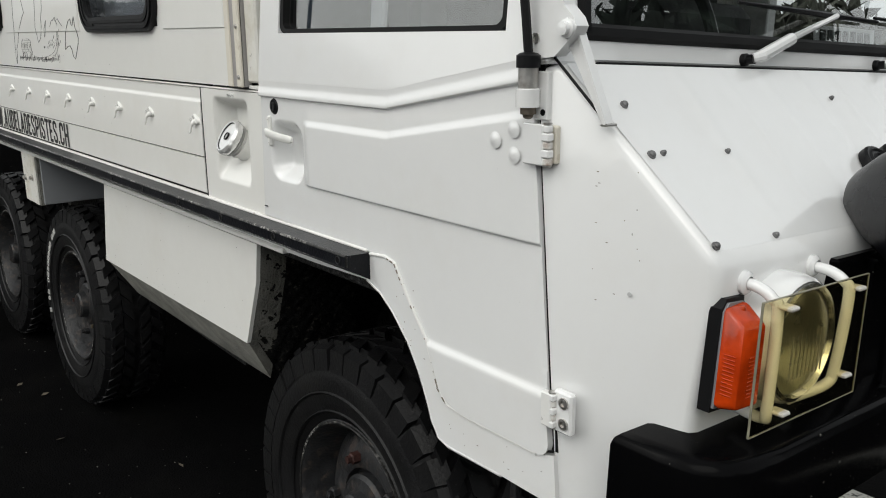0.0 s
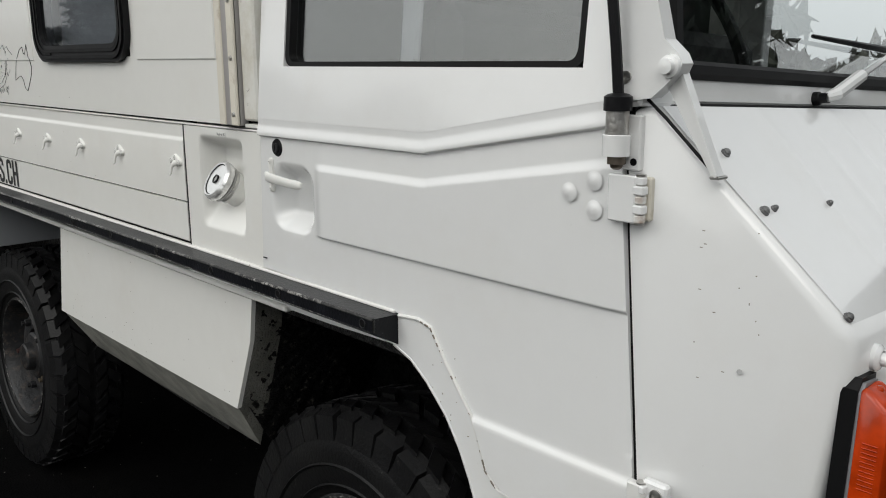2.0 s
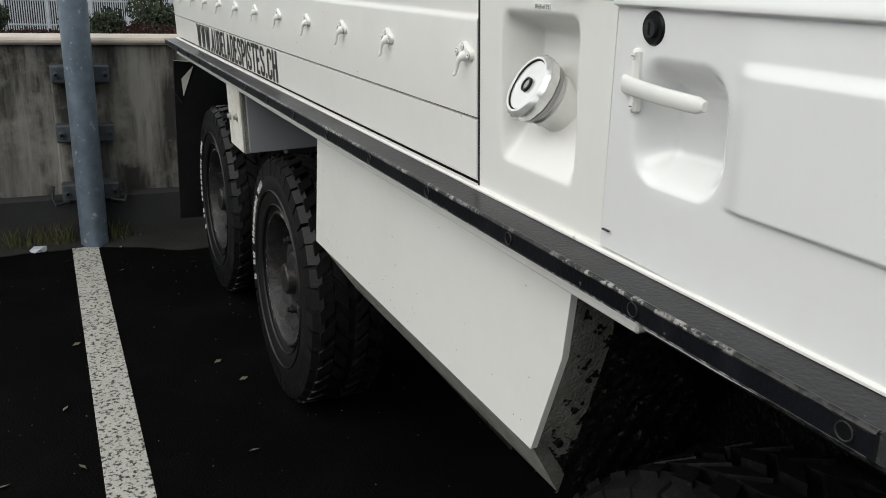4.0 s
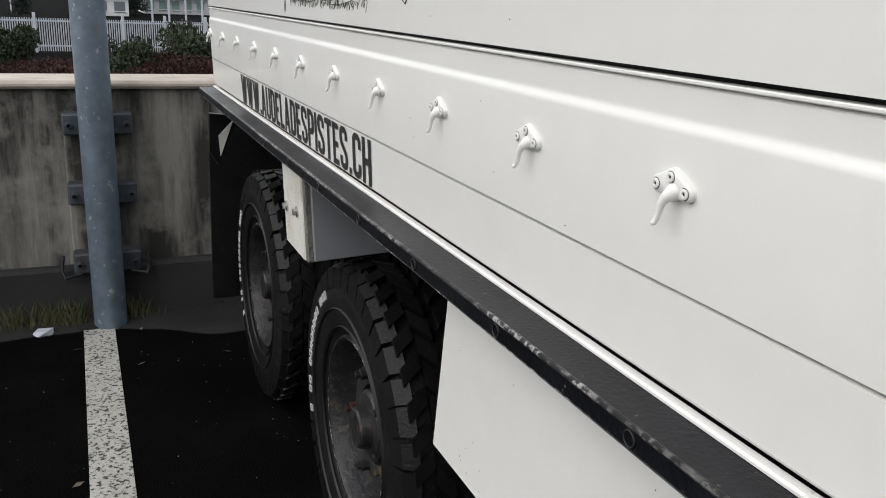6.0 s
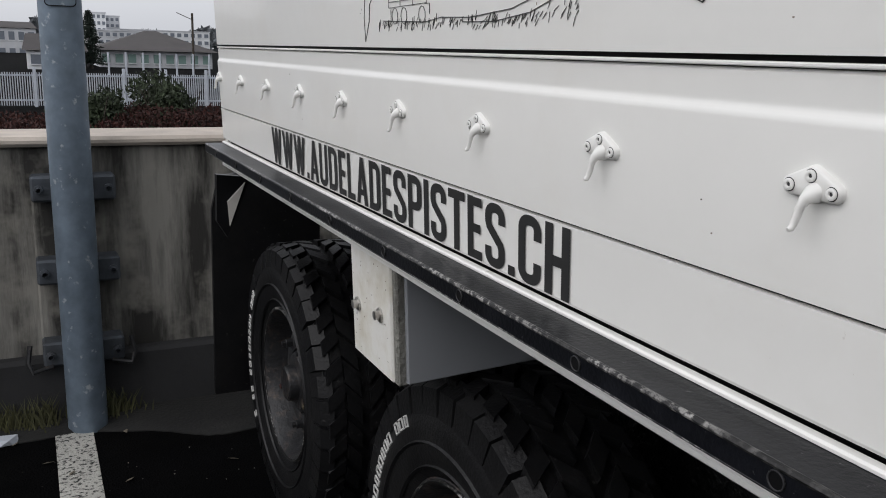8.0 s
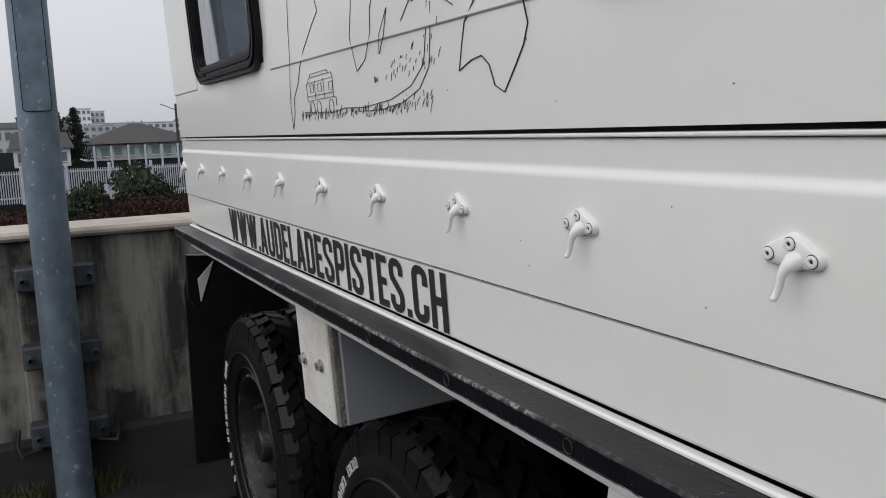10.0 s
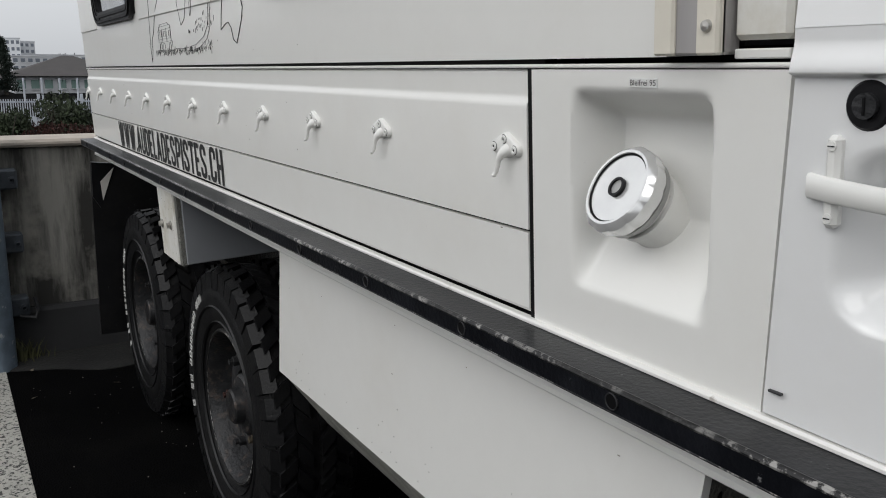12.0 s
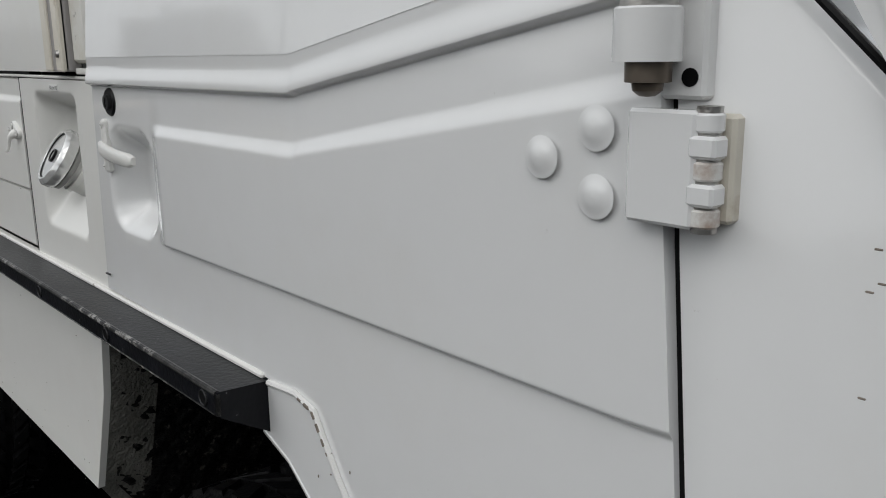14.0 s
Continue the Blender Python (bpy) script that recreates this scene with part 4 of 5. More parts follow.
# under the floor
part("floor_pan", Build().box(0.0, WIDE, -0.7, 3.4, 0.99, 1.03, 0.004), TAR, truck)
part("central_tube", Build().tube([(0.85, -0.5, 0.6), (0.85, 3.4, 0.6)], 0.11, 16), TAR, truck)
for y in (0.03, 2.07, 3.18):
    part("axle", Build().tube([(0.16, y, 0.42), (0.5, y, 0.55), (0.85, y, 0.6), (WIDE - 0.5, y, 0.55), (WIDE - 0.16, y, 0.42)], 0.06, 12), TAR, truck)
part("wheel_well", Build().box(0.42, 0.45, -0.45, 0.5, 0.55, 1.03, 0.004), TAR, truck)
part("wheel_well", Build().box(0.42, 0.45, 1.3, 3.4, 0.55, 1.03, 0.004), TAR, truck)
part("step_bracket", Build().tube([(0.12, -0.42, 0.84), (0.12, -0.43, 0.55), (0.3, -0.43, 0.5)], 0.011, 8), STEEL, truck)

# ---- upper body of the camper ----
ZB, ZT = 1.3655, 2.25
WINDOWS = [(0.74, 1.312, 1.499, 1.93), (2.375, 2.985, 1.51, 1.94)]


for (a, c, lo, hi), e0, e1 in zip(WINDOWS, (0.318, 1.85), (1.85, 3.405)):
    b = Build(SIDE).add(*ring([(e0, ZB), (e1, ZB), (e1, ZT), (e0, ZT)], [(a, lo), (c, lo), (c, hi), (a, hi)], 0.0, 0.04))
    side = part("camper_wall", b, CREAM, truck, "cream-white camper wall with line drawings", 20)
for a, c in ((0.345, 0.7), (1.383, 2.33), (3.05, 3.4)):
    part("pressed_panel", Build(SIDE).box(-0.003, 0.002, a, c, 1.491, 2.0, 0.002), CREAM, side)
for a, c, lo, hi in WINDOWS:
    b = Build(SIDE)
    o, i = rounded(a - 0.012, c + 0.012, lo - 0.012, hi + 0.012, 0.07, 8), rounded(a + 0.03, c - 0.03, lo + 0.03, hi - 0.03, 0.045, 8)
    b.add(*ring(o, i, -0.014, 0.03))
    wf = part("camper_window", b, BLACK_PLASTIC, truck, "black-framed acrylic camper window")
    o2, i2 = rounded(a - 0.004, c + 0.004, lo - 0.004, hi + 0.004, 0.065, 8), rounded(a + 0.004, c - 0.004, lo + 0.004, hi - 0.004, 0.06, 8)
    part("frame_bead", Build(SIDE).add(*ring(o2, i2, -0.0185, -0.013)), SEAL, wf)
    part("frame_bead", Build(SIDE).add(*ring(rounded(a + 0.012, c - 0.012, lo + 0.012, hi - 0.012, 0.055, 8), rounded(a + 0.02, c - 0.02, lo + 0.02, hi - 0.02, 0.05, 8), -0.0175, -0.013)), SEAL, wf)
    p = part("pane", Build(SIDE).box(-0.004, 0.0, a + 0.025, c - 0.025, lo + 0.025, hi - 0.025, 0.0005), TINT, wf)
    p.visible_shadow = False
    part("blind", Build(SIDE).box(0.06, 0.07, a, c, lo, hi, 0.001), CURTAIN, wf)
    part("vent_slot", Build(SIDE).box(-0.0165, -0.013, c - 0.11, c - 0.07, lo + 0.005, lo + 0.012, 0.001), SEAL, wf)

strip = part("trim_strip", Build(SIDE).box(-0.012, 0.01, 0.252, 0.318, 1.3665, ZT, 0.002), ALU, truck, "weathered aluminium trim strip with screws")
part("trim_edge", Build(SIDE).box(-0.016, -0.006, 0.252, 0.274, 1.3665, ZT, 0.002), YELLOWED, strip)
part("trim_edge", Build(SIDE).box(-0.0155, -0.006, 0.297, 0.319, 1.3665, ZT, 0.002), YELLOWED, strip)
for k in range(8):
    part("screw", Build(SIDE).lathe([(0.005, 0), (0.004, 0.003), (0, 0.0035)], pose(-0.016, 0.262, 1.388 + 0.105 * k, 0, -90), 12), BARE, strip)
part("pillar_foot", Build(SIDE).box(-0.001, 0.02, 0.2, 0.249, 1.3632, 1.3705, 0.001), CREAM, truck)
part("door_pillar", Build(SIDE).box(-0.002, 0.03, 0.2, 0.25, 1.3765, ZT, 0.004), BOX_PAINT, truck)
part("roof", Build().box(-0.12, WIDE + 0.02, 0.2, 3.42, 2.24, 2.3, 0.02), CREAM, truck)
part("cab_roof", Build().box(-0.1, WIDE + 0.03, -0.62, 0.22, 1.96, 2.02, 0.02), WHITE, truck)
part("rear_wall", Build().box(-0.05, WIDE + 0.05, 3.385, 3.41, 1.03, 2.25, 0.004), CREAM, truck)
part("camper_partition", Build().box(0.0, WIDE, 0.3, 0.32, 1.03, 2.24, 0.004), DARK, truck)
part("off_side_wall", Build().box(WIDE, WIDE + 0.05, 0.2, 3.41, 1.03, 2.25, 0.004), CREAM, truck)
b = Build()
b.box(WIDE, WIDE + 0.05, -0.64, 0.2, 0.8, 1.48, 0.004).box(WIDE, WIDE + 0.05, -0.64, -0.55, 1.48, 1.97, 0.004).box(WIDE, WIDE + 0.05, 0.11, 0.2, 1.48, 1.97, 0.004)
part("off_side_door", b, WHITE, truck)


# line drawings on the camper wall: a map of the world and a truck on a mountain road
def stroke(name, lines, r=0.0013):
    b = Build(SIDE)
    for line in lines:
        b.tube([(-0.0006 if z < 1.491 else -0.0036, y, z) for y, z in line], r * 0.62, 5, flat=0.6)
    return part(name, b, INK, side, "thin black drawn outline")


stroke("drawn_continent", [[(2.15, 1.74), (2.19, 1.68), (2.165, 1.62), (2.182, 1.555), (2.19, 1.5), (2.214, 1.455), (2.222, 1.41), (2.218, 1.374), (2.2, 1.405), (2.196, 1.43), (2.165, 1.455), (2.145, 1.484),
                            (2.105, 1.51), (2.05, 1.545), (2.018, 1.562), (2.035, 1.6), (2.06, 1.64), (2.1, 1.66), (2.13, 1.7), (2.15, 1.74)]], 0.0011)
stroke("drawn_continent", [[(2.1, 1.72), (2.02, 1.76), (2.05, 1.82), (2.2, 1.86), (2.32, 1.84), (2.36, 1.9), (2.26, 1.93), (2.1, 1.95), (1.98, 1.9), (2.02, 1.84), (1.96, 1.8)]], 0.0011)
stroke("drawn_continent", [[(1.875, 1.456), (1.886, 1.507), (1.87, 1.55), (1.858, 1.6), (1.92, 1.65), (1.93, 1.7), (1.86, 1.74), (1.78, 1.73), (1.72, 1.68), (1.76, 1.62), (1.775, 1.57), (1.8, 1.535), (1.805, 1.505), (1.84, 1.47), (1.875, 1.456)],
                           [(1.79, 1.474), (1.774, 1.5), (1.742, 1.53), (1.76, 1.495), (1.785, 1.474)]], 0.0011)
stroke("drawn_continent", [[(1.88, 1.78), (1.8, 1.82), (1.84, 1.88), (1.7, 1.93), (1.5, 1.94), (1.42, 1.88), (1.48, 1.8), (1.56, 1.74), (1.6, 1.66), (1.64, 1.73), (1.7, 1.75), (1.78, 1.77)]], 0.0011)
stroke("drawn_continent", [[(1.556, 1.434), (1.547, 1.46), (1.536, 1.487), (1.51, 1.503), (1.486, 1.523), (1.462, 1.53), (1.455, 1.512), (1.446, 1.508), (1.425, 1.536), (1.418, 1.5), (1.408, 1.494), (1.406, 1.47), (1.416, 1.45),
                            (1.436, 1.428), (1.458, 1.405), (1.477, 1.413), (1.487, 1.436), (1.503, 1.447), (1.525, 1.444), (1.556, 1.434)]], 0.0017)
stroke("drawn_mountain", [[(1.7, 1.508), (1.67, 1.53), (1.66, 1.527), (1.635, 1.538), (1.628, 1.525), (1.6, 1.533), (1.585, 1.522), (1.555, 1.508)],
                          [(1.62, 1.525), (1.635, 1.49), (1.648, 1.45), (1.69, 1.425), (1.76, 1.41), (1.86, 1.403), (1.94, 1.405), (1.99, 1.4), (2.14, 1.404)],
                          [(1.612, 1.52), (1.625, 1.48), (1.634, 1.445), (1.665, 1.42), (1.72, 1.405), (1.8, 1.397), (1.88, 1.398)]], 0.0012)
rng = random.Random(17)
lines = []
for k in range(150):
    y = rng.uniform(1.63, 2.16)
    z = 1.388 + 0.012 * rng.random() + (0.02 * (1.75 - y) / 0.12 * rng.random() if y < 1.75 else 0)
    lines.append([(y, z), (y - rng.uniform(0.0, 0.008), z + rng.uniform(0.003, 0.011))])
for k in range(46):
    y = rng.uniform(1.6, 1.82)
    z = 1.425 + (1.82 - y) * 0.28 * rng.random() + 0.01
    lines.append([(y, z), (y - 0.003, z + rng.uniform(0.003, 0.008))])
tagged(stroke("drawn_grass", lines, 0.0009), kind="stuff")
lines = [[(2.118, 1.425), (2.118, 1.452), (1.985, 1.456), (1.985, 1.425), (2.118, 1.422), (2.118, 1.425)], [(2.112, 1.452), (2.105, 1.461), (1.99, 1.464), (1.985, 1.456)], [(2.11, 1.42), (2.11, 1.404)], [(2.118, 1.43), (1.985, 1.432)], [(2.075, 1.423), (2.075, 1.455)], [(2.03, 1.423), (2.03, 1.457)], [(2.1, 1.461), (2.095, 1.467), (2.01, 1.469), (2.005, 1.464)], [(1.99, 1.424), (1.975, 1.424), (1.975, 1.41)]]
for y in (2.1, 2.06, 2.005):
    lines.append([(y, 1.436), (y, 1.449), (y - 0.018, 1.45), (y - 0.018, 1.436), (y, 1.436)])
for y in (2.095, 2.062, 2.0):
    lines.append([(y + 0.011 * math.cos(a), 1.41 + 0.0115 * math.sin(a)) for a in [k * 0.7 for k in range(10)]])
stroke("drawn_truck", lines, 0.0009)


# small chips and scratches in the paint
rng = random.Random(23)
def chips(n, y0, y1, z0, z1, x, parent):
    for k in range(n):
        y, z = rng.uniform(y0, y1), rng.uniform(z0, z1)
        w, h = rng.choice(((0.0007, 0.0007), (0.0018, 0.0005), (0.0005, 0.0014), (0.0009, 0.0006)))
        part("paint_chip", Build(SIDE).box(x - 0.0006, x + 0.0004, y - w, y + w, z - h, z + h, 0.0003), CHIP, parent)


CHIP = material("bare_chip", (0.2, 0.17, 0.14), 0.7, vary=0.4, scale=60)
chips(22, 0.36, 1.3, 0.765, 0.84, 0.0, sb)
chips(14, 0.3, 1.3, 0.765, 1.0, 0.0, sb)
chips(10, 0.55, 3.2, 1.11, 1.31, -0.001, flap)
chips(8, 0.8, 2.3, 1.39, 1.47, 0.0, side)
chips(26, 2.13, 2.29, 0.84, 1.02, -0.012, bx)
chips(10, -0.65, -0.42, 0.8, 0.85, -0.004, truck)
chips(12, -0.37, -0.28, 0.93, 1.06, -0.006, truck)
# flaked spots along the folded edge of the wheel arch
for k in range(22):
    i = rng.randint(2, 7)
    (ya, za), (yb, zb) = SILL[i], SILL[i + 1]
    q, w = rng.random(), rng.uniform(0.0008, 0.0022)
    m = pose(-0.0065, ya + (yb - ya) * q, za + (zb - za) * q, math.degrees(math.atan2(zb - za, yb - ya)))
    part("paint_flake", Build(SIDE @ m).box(-0.0012, 0.001, -1.8 * w, 1.8 * w, -0.7 * w, 0.7 * w, 0.0003), CHIP, truck)
# ---- the nose ----
SECTION = [(-0.617, 1.432), (-0.652, 1.434), (-0.868, 1.2085), (-0.876, 1.192), (-0.879, 1.165), (-0.856, 0.955), (-0.787, 0.835), (-0.765, 0.805), (-0.73, 0.787), (-0.668, 0.787), (-0.653, 0.97), (-0.627, 1.29)]


def wing(y):
    """The wings draw in towards the front."""
    return 0.001 + max(0.0, -0.66 - y) * 0.25


b = Build()
n = len(SECTION)
cols = [(0.0, 0.016, 0.0), (0.0035, 0.006, 0.0), (0.015, 0.0, 0.0), (WIDE - 0.015, 0.0, 1.0), (WIDE, 0.016, 1.0)]
v = []
for x, inset, far in cols:
    for y, z in SECTION:
        p = SIDE @ Vector((x + wing(y), y, z)) if not far else Vector((x - wing(y) + 0.05, y, z))
        if y < -0.68:
            p.y += inset
        if z > 1.2:
            p.z -= inset * 0.7
        v.append(p)
f = [tuple(range(n)), tuple(range(5 * n - 1, 4 * n - 1, -1))]
f += [(c * n + i, c * n + (i + 1) % n, (c + 1) * n + (i + 1) % n, (c + 1) * n + i) for c in range(4) for i in range(n)]
b.add(v, f)
nose = part("nose", b, WHITE, truck, "white sloping steel nose and front wings", 50)
part("door_gap", Build(SIDE).prism([(-0.605, 1.44), (-0.616, 1.29), (-0.642, 0.97), (-0.655, 0.876), (-0.667, 0.876), (-0.658, 0.97), (-0.634, 1.29), (-0.625, 1.44)], 0.0025, 0.02), SEAL, truck)
part("dent", Build(SIDE).lathe([(0.0035, 0), (0.003, 0.0004), (0, 0.0005)], pose(0.0265, -0.765, 1.138, 0, -90, 14), 7), material("scuffed_paint", (0.5, 0.5, 0.5), 0.6), nose)

# bonnet panel: lies on the slope, with pressed ribs
SLOPE = math.degrees(math.atan2(0.2255, 0.216))


def hood_m(x, d, h=0.0):
    """A point of the bonnet: across, down the slope, above it."""
    s = radians(SLOPE)
    return Vector((x, -0.652 - d * math.cos(s) - h * math.sin(s), 1.434 - d * math.sin(s) + h * math.cos(s)))


b = Build()
nx, nd = 240, 12
v, f = [], []
for j in range(nd + 1):
    for i in range(nx + 1):
        d = 0.001 + 0.309 * j / nd
        q = hood_m(0, d)
        xl = (SIDE @ Vector((wing(q.y), q.y, q.z))).x + 0.013
        x = xl + (WIDE + 0.03 - wing(q.y) - xl) * i / nx
        k = (x % 0.115) / 0.115
        rib = 0.001 * math.exp(-((k - 0.5) / 0.12) ** 2) * smooth(0.0, 0.05, d) * (1 - smooth(0.25, 0.285, d)) * (1 if x > 0.1 else 0)
        v.append(hood_m(x, d, 0.0015 + rib))
b.add(v, [(j * (nx + 1) + i, j * (nx + 1) + i + 1, (j + 1) * (nx + 1) + i + 1, (j + 1) * (nx + 1) + i) for j in range(nd) for i in range(nx)])
bonnet = part("bonnet", b, WHITE, nose, "white ribbed bonnet", 60)
for x, d, r in ((0.005, 0.074, 0.007), (-0.004, 0.158, 0.0075), (0.021, 0.157, 0.005), (0.165, 0.162, 0.005), (0.578, 0.066, 0.005), (0.81, 0.099, 0.005), (0.79, 0.18, 0.005), (0.008, 0.302, 0.007), (0.146, 0.303, 0.0055)):
    p = hood_m(x, d, 0.001)
    r *= 0.72
    m = Matrix.Translation(p) @ pose(0, 0, 0, SLOPE, 0, 0)
    part("bolt", Build().lathe([(r * 1.2, 0), (r * 1.2, 0.0025), (r, 0.003), (r * 0.95, 0.005), (r * 0.5, 0.007), (0, 0.0072)], m, 10), BOLT, bonnet, "grey bolt")
for x, d in ((0.545, 0.222), (0.615, 0.22)):
    m = Matrix.Translation(hood_m(x, d, 0.004)) @ pose(0, 0, 0, SLOPE, 0, 0)
    b = Build().lathe([(0.04, 0), (0.04, 0.012), (0.037, 0.016), (0.0, 0.016)], m, 28)
    for r in (0.01, 0.02, 0.03):
        b.lathe([(r - 0.003, 0.016), (r, 0.019), (r + 0.003, 0.016)], m, 28)
    part("rubber_pad", b, BLACK_PLASTIC, bonnet, "round ribbed black rubber pad")

# windscreen
SCREEN = pose(0, -0.628, 1.432, -6, 0, 0)
b = Build(SCREEN)
X0, X1 = -0.078, WIDE + 0.078
b.box(X0 + 0.068, X1 - 0.068, -0.0115, 0.03, 0.003, 0.037, 0.004).box(X0, X0 + 0.07, -0.012, 0.03, 0.0, 0.54, 0.004).box(X1 - 0.07, X1, -0.012, 0.03, 0.0, 0.54, 0.004).box(X0 + 0.068, X1 - 0.068, -0.0115, 0.03, 0.5, 0.56, 0.004)
ws = part("windscreen_frame", b, WHITE, truck, "white windscreen frame with black rubber seal")
part("screen_gap", Build(SCREEN).box(X0 + 0.1, X1 - 0.1, -0.016, -0.002, -0.002, 0.004, 0.001), SEAL, ws)
b = Build(SCREEN)
b.box(X0 + 0.06, X1 - 0.06, -0.02, 0.0, 0.033, 0.056, 0.006).box(X0 + 0.06, X0 + 0.085, -0.02, 0.0, 0.037, 0.5, 0.006).box(X1 - 0.085, X1 - 0.06, -0.02, 0.0, 0.037, 0.5, 0.006).box(X0 + 0.06, X1 - 0.06, -0.02, 0.0, 0.48, 0.505, 0.006)
part("screen_seal", b, SEAL, ws)
p = part("screen_pane", Build(SCREEN).box(X0 + 0.07, X1 - 0.07, -0.004, 0.001, 0.042, 0.49, 0.001), GLASS, ws)
p.visible_shadow = False
for x in (0.385, 0.86):
    wp = part("wiper_arm", Build(SCREEN).tube([(x, -0.03, 0.016), (x + 0.012, -0.04, 0.02), (x + 0.1, -0.042, 0.05), (x + 0.105, -0.042, 0.052), (x + 0.27, -0.035, 0.098)], [0.0075, 0.0105, 0.0105, 0.0062, 0.005], 10), WHITE, ws, "white wiper arm")
    part("pivot", Build(SCREEN).lathe([(0.0105, 0.0), (0.0105, 0.008), (0.008, 0.01), (0.008, 0.022)], pose(x, -0.012, 0.015, 90), 14), BLACK_PLASTIC, wp)
    part("wiper_blade", Build(SCREEN).tube([(x - 0.03, -0.022, 0.105), (x + 0.27, -0.024, 0.1), (x + 0.46, -0.022, 0.098)], [0.003, 0.006, 0.003], 6), BLACK_PLASTIC, wp)

# cab interior
part("dashboard", Build().hull([(x, y, z) for x in (0.03, WIDE - 0.03) for y, z in ((-0.59, 1.45), (-0.42, 1.44), (-0.36, 1.38), (-0.36, 1.2), (-0.6, 1.1))]), DARK, truck)
part("steering_wheel", Build().tube([(0.55 + 0.2 * math.cos(a), -0.33 + 0.06 * math.sin(a), 1.5 + 0.19 * math.sin(a)) for a in [2 * math.pi * k / 32 for k in range(32)]], 0.014, 8, True), BLACK_PLASTIC, truck)
part("mirror", Build().box(0.55, 0.62, -0.56, -0.54, 1.66, 1.78, 0.02), BLACK_PLASTIC, truck)
for x in (0.25, 1.0):
    part("seat", Build().box(x, x + 0.5, 0.02, 0.14, 1.1, 1.62, 0.04).box(x, x + 0.5, -0.35, 0.1, 1.0, 1.15, 0.04), DARK, truck)
pl = part("plate_card", Build(SCREEN).box(0.66, 0.9, 0.012, 0.016, 0.042, 0.088, 0.001), material("grey_card", (0.42, 0.44, 0.45), 0.6), ws)
for k in range(7):
    x = 0.675 + 0.03 * k
    part("plate_bar", Build(SCREEN).box(x, x + 0.018, 0.008, 0.0115, 0.054, 0.08, 0.0005), INK, pl)

# hinge arm of the folding windscreen, corner plate and mast
PLATE = [(-0.603, 1.441), (-0.616, 1.4395), (-0.654, 1.4445), (-0.67, 1.458), (-0.688, 1.474), (-0.692, 1.483), (-0.686, 1.494), (-0.668, 1.51), (-0.652, 1.57), (-0.603, 1.57)]
cp = part("corner_plate", Build(SIDE).prism(PLATE, -0.0105, 0.012), WHITE, truck, "white corner plate of the folding windscreen")
part("eyelet", Build(SIDE).lathe([(0.007, 0), (0.007, 0.002), (0.004, 0.002), (0.004, 0.0005), (0, 0.0005)], pose(-0.0105, -0.62, 1.468, 0, -90), 16), BARE, cp)
part("pivot_bolt", Build(SIDE).lathe([(0.0135, 0), (0.0125, 0.004), (0.0085, 0.005), (0.0085, 0.012), (0, 0.013)], pose(-0.0105, -0.677, 1.48, 0, -90), 20), WHITE, cp)
b = Build(SIDE)
b.hull([(x, y, z) for x in (0.004, 0.008) for y, z in ((-0.655, 1.475), (-0.679, 1.482), (-0.733, 1.362), (-0.727, 1.36))])
b.hull([(x, y, z) for x in (0.002, 0.016) for y, z in ((-0.676, 1.482), (-0.681, 1.482), (-0.735, 1.362), (-0.731, 1.36))])
arm = part("hinge_arm", b, WHITE, truck, "white pressed steel windscreen arm")
part("arm_clip", Build(SIDE).box(0.002, 0.022, -0.737, -0.725, 1.358, 1.3615, 0.001), BARE, arm)
part("wing_gap", Build(SIDE).tube([(0.0055, -0.64, 1.4425), (0.001, -0.668, 1.4225), (0.014, -0.73, 1.358)], 0.002, 6), SEAL, truck)

DULL_NUT = material("dull_nut", (0.15, 0.125, 0.1), 0.4, metal=0.6, vary=0.3, scale=60)
ms = part("mast_bracket", Build(SIDE).box(-0.008, 0.004, -0.641, -0.61, 1.36, 1.425, 0.002), WHITE, truck, "white bracket with mirror mast")
part("bracket_sleeve", Build(SIDE).lathe([(0.0165, 1.378), (0.0165, 1.402), (0.0155, 1.403)], pose(-0.022, -0.618, 0), 20), WHITE, ms)
part("bracket_sleeve", Build(SIDE).lathe([(0.0135, 1.402), (0.0135, 1.432)], pose(-0.022, -0.618, 0), 20), BARE, ms)
part("collar", Build(SIDE).lathe([(0.0165, 1.43), (0.0165, 1.446), (0.012, 1.449), (0.007, 1.45)], pose(-0.022, -0.618, 0), 20), BLACK_PLASTIC, ms)
part("nut", Build(SIDE).lathe([(0.0, 1.3615), (0.004, 1.362), (0.0072, 1.3645), (0.0078, 1.368), (0.0112, 1.3685), (0.0112, 1.378)], pose(-0.022, -0.619, 0), 12), DULL_NUT, ms, "dull brownish nut")
part("bracket_hole", Build(SIDE).lathe([(0.0045, 0.0), (0.0045, 0.0008), (0.0, 0.0008)], pose(-0.0078, -0.633, 1.3705, 0, -90), 14), SEAL, ms)
part("mast", Build(SIDE).tube([(-0.022, -0.618, 1.448), (-0.024, -0.614, 1.5), (-0.03, -0.605, 1.6), (-0.04, -0.58, 1.75), (-0.05, -0.57, 1.9)], 0.0065, 10), BLACK_PLASTIC, ms)

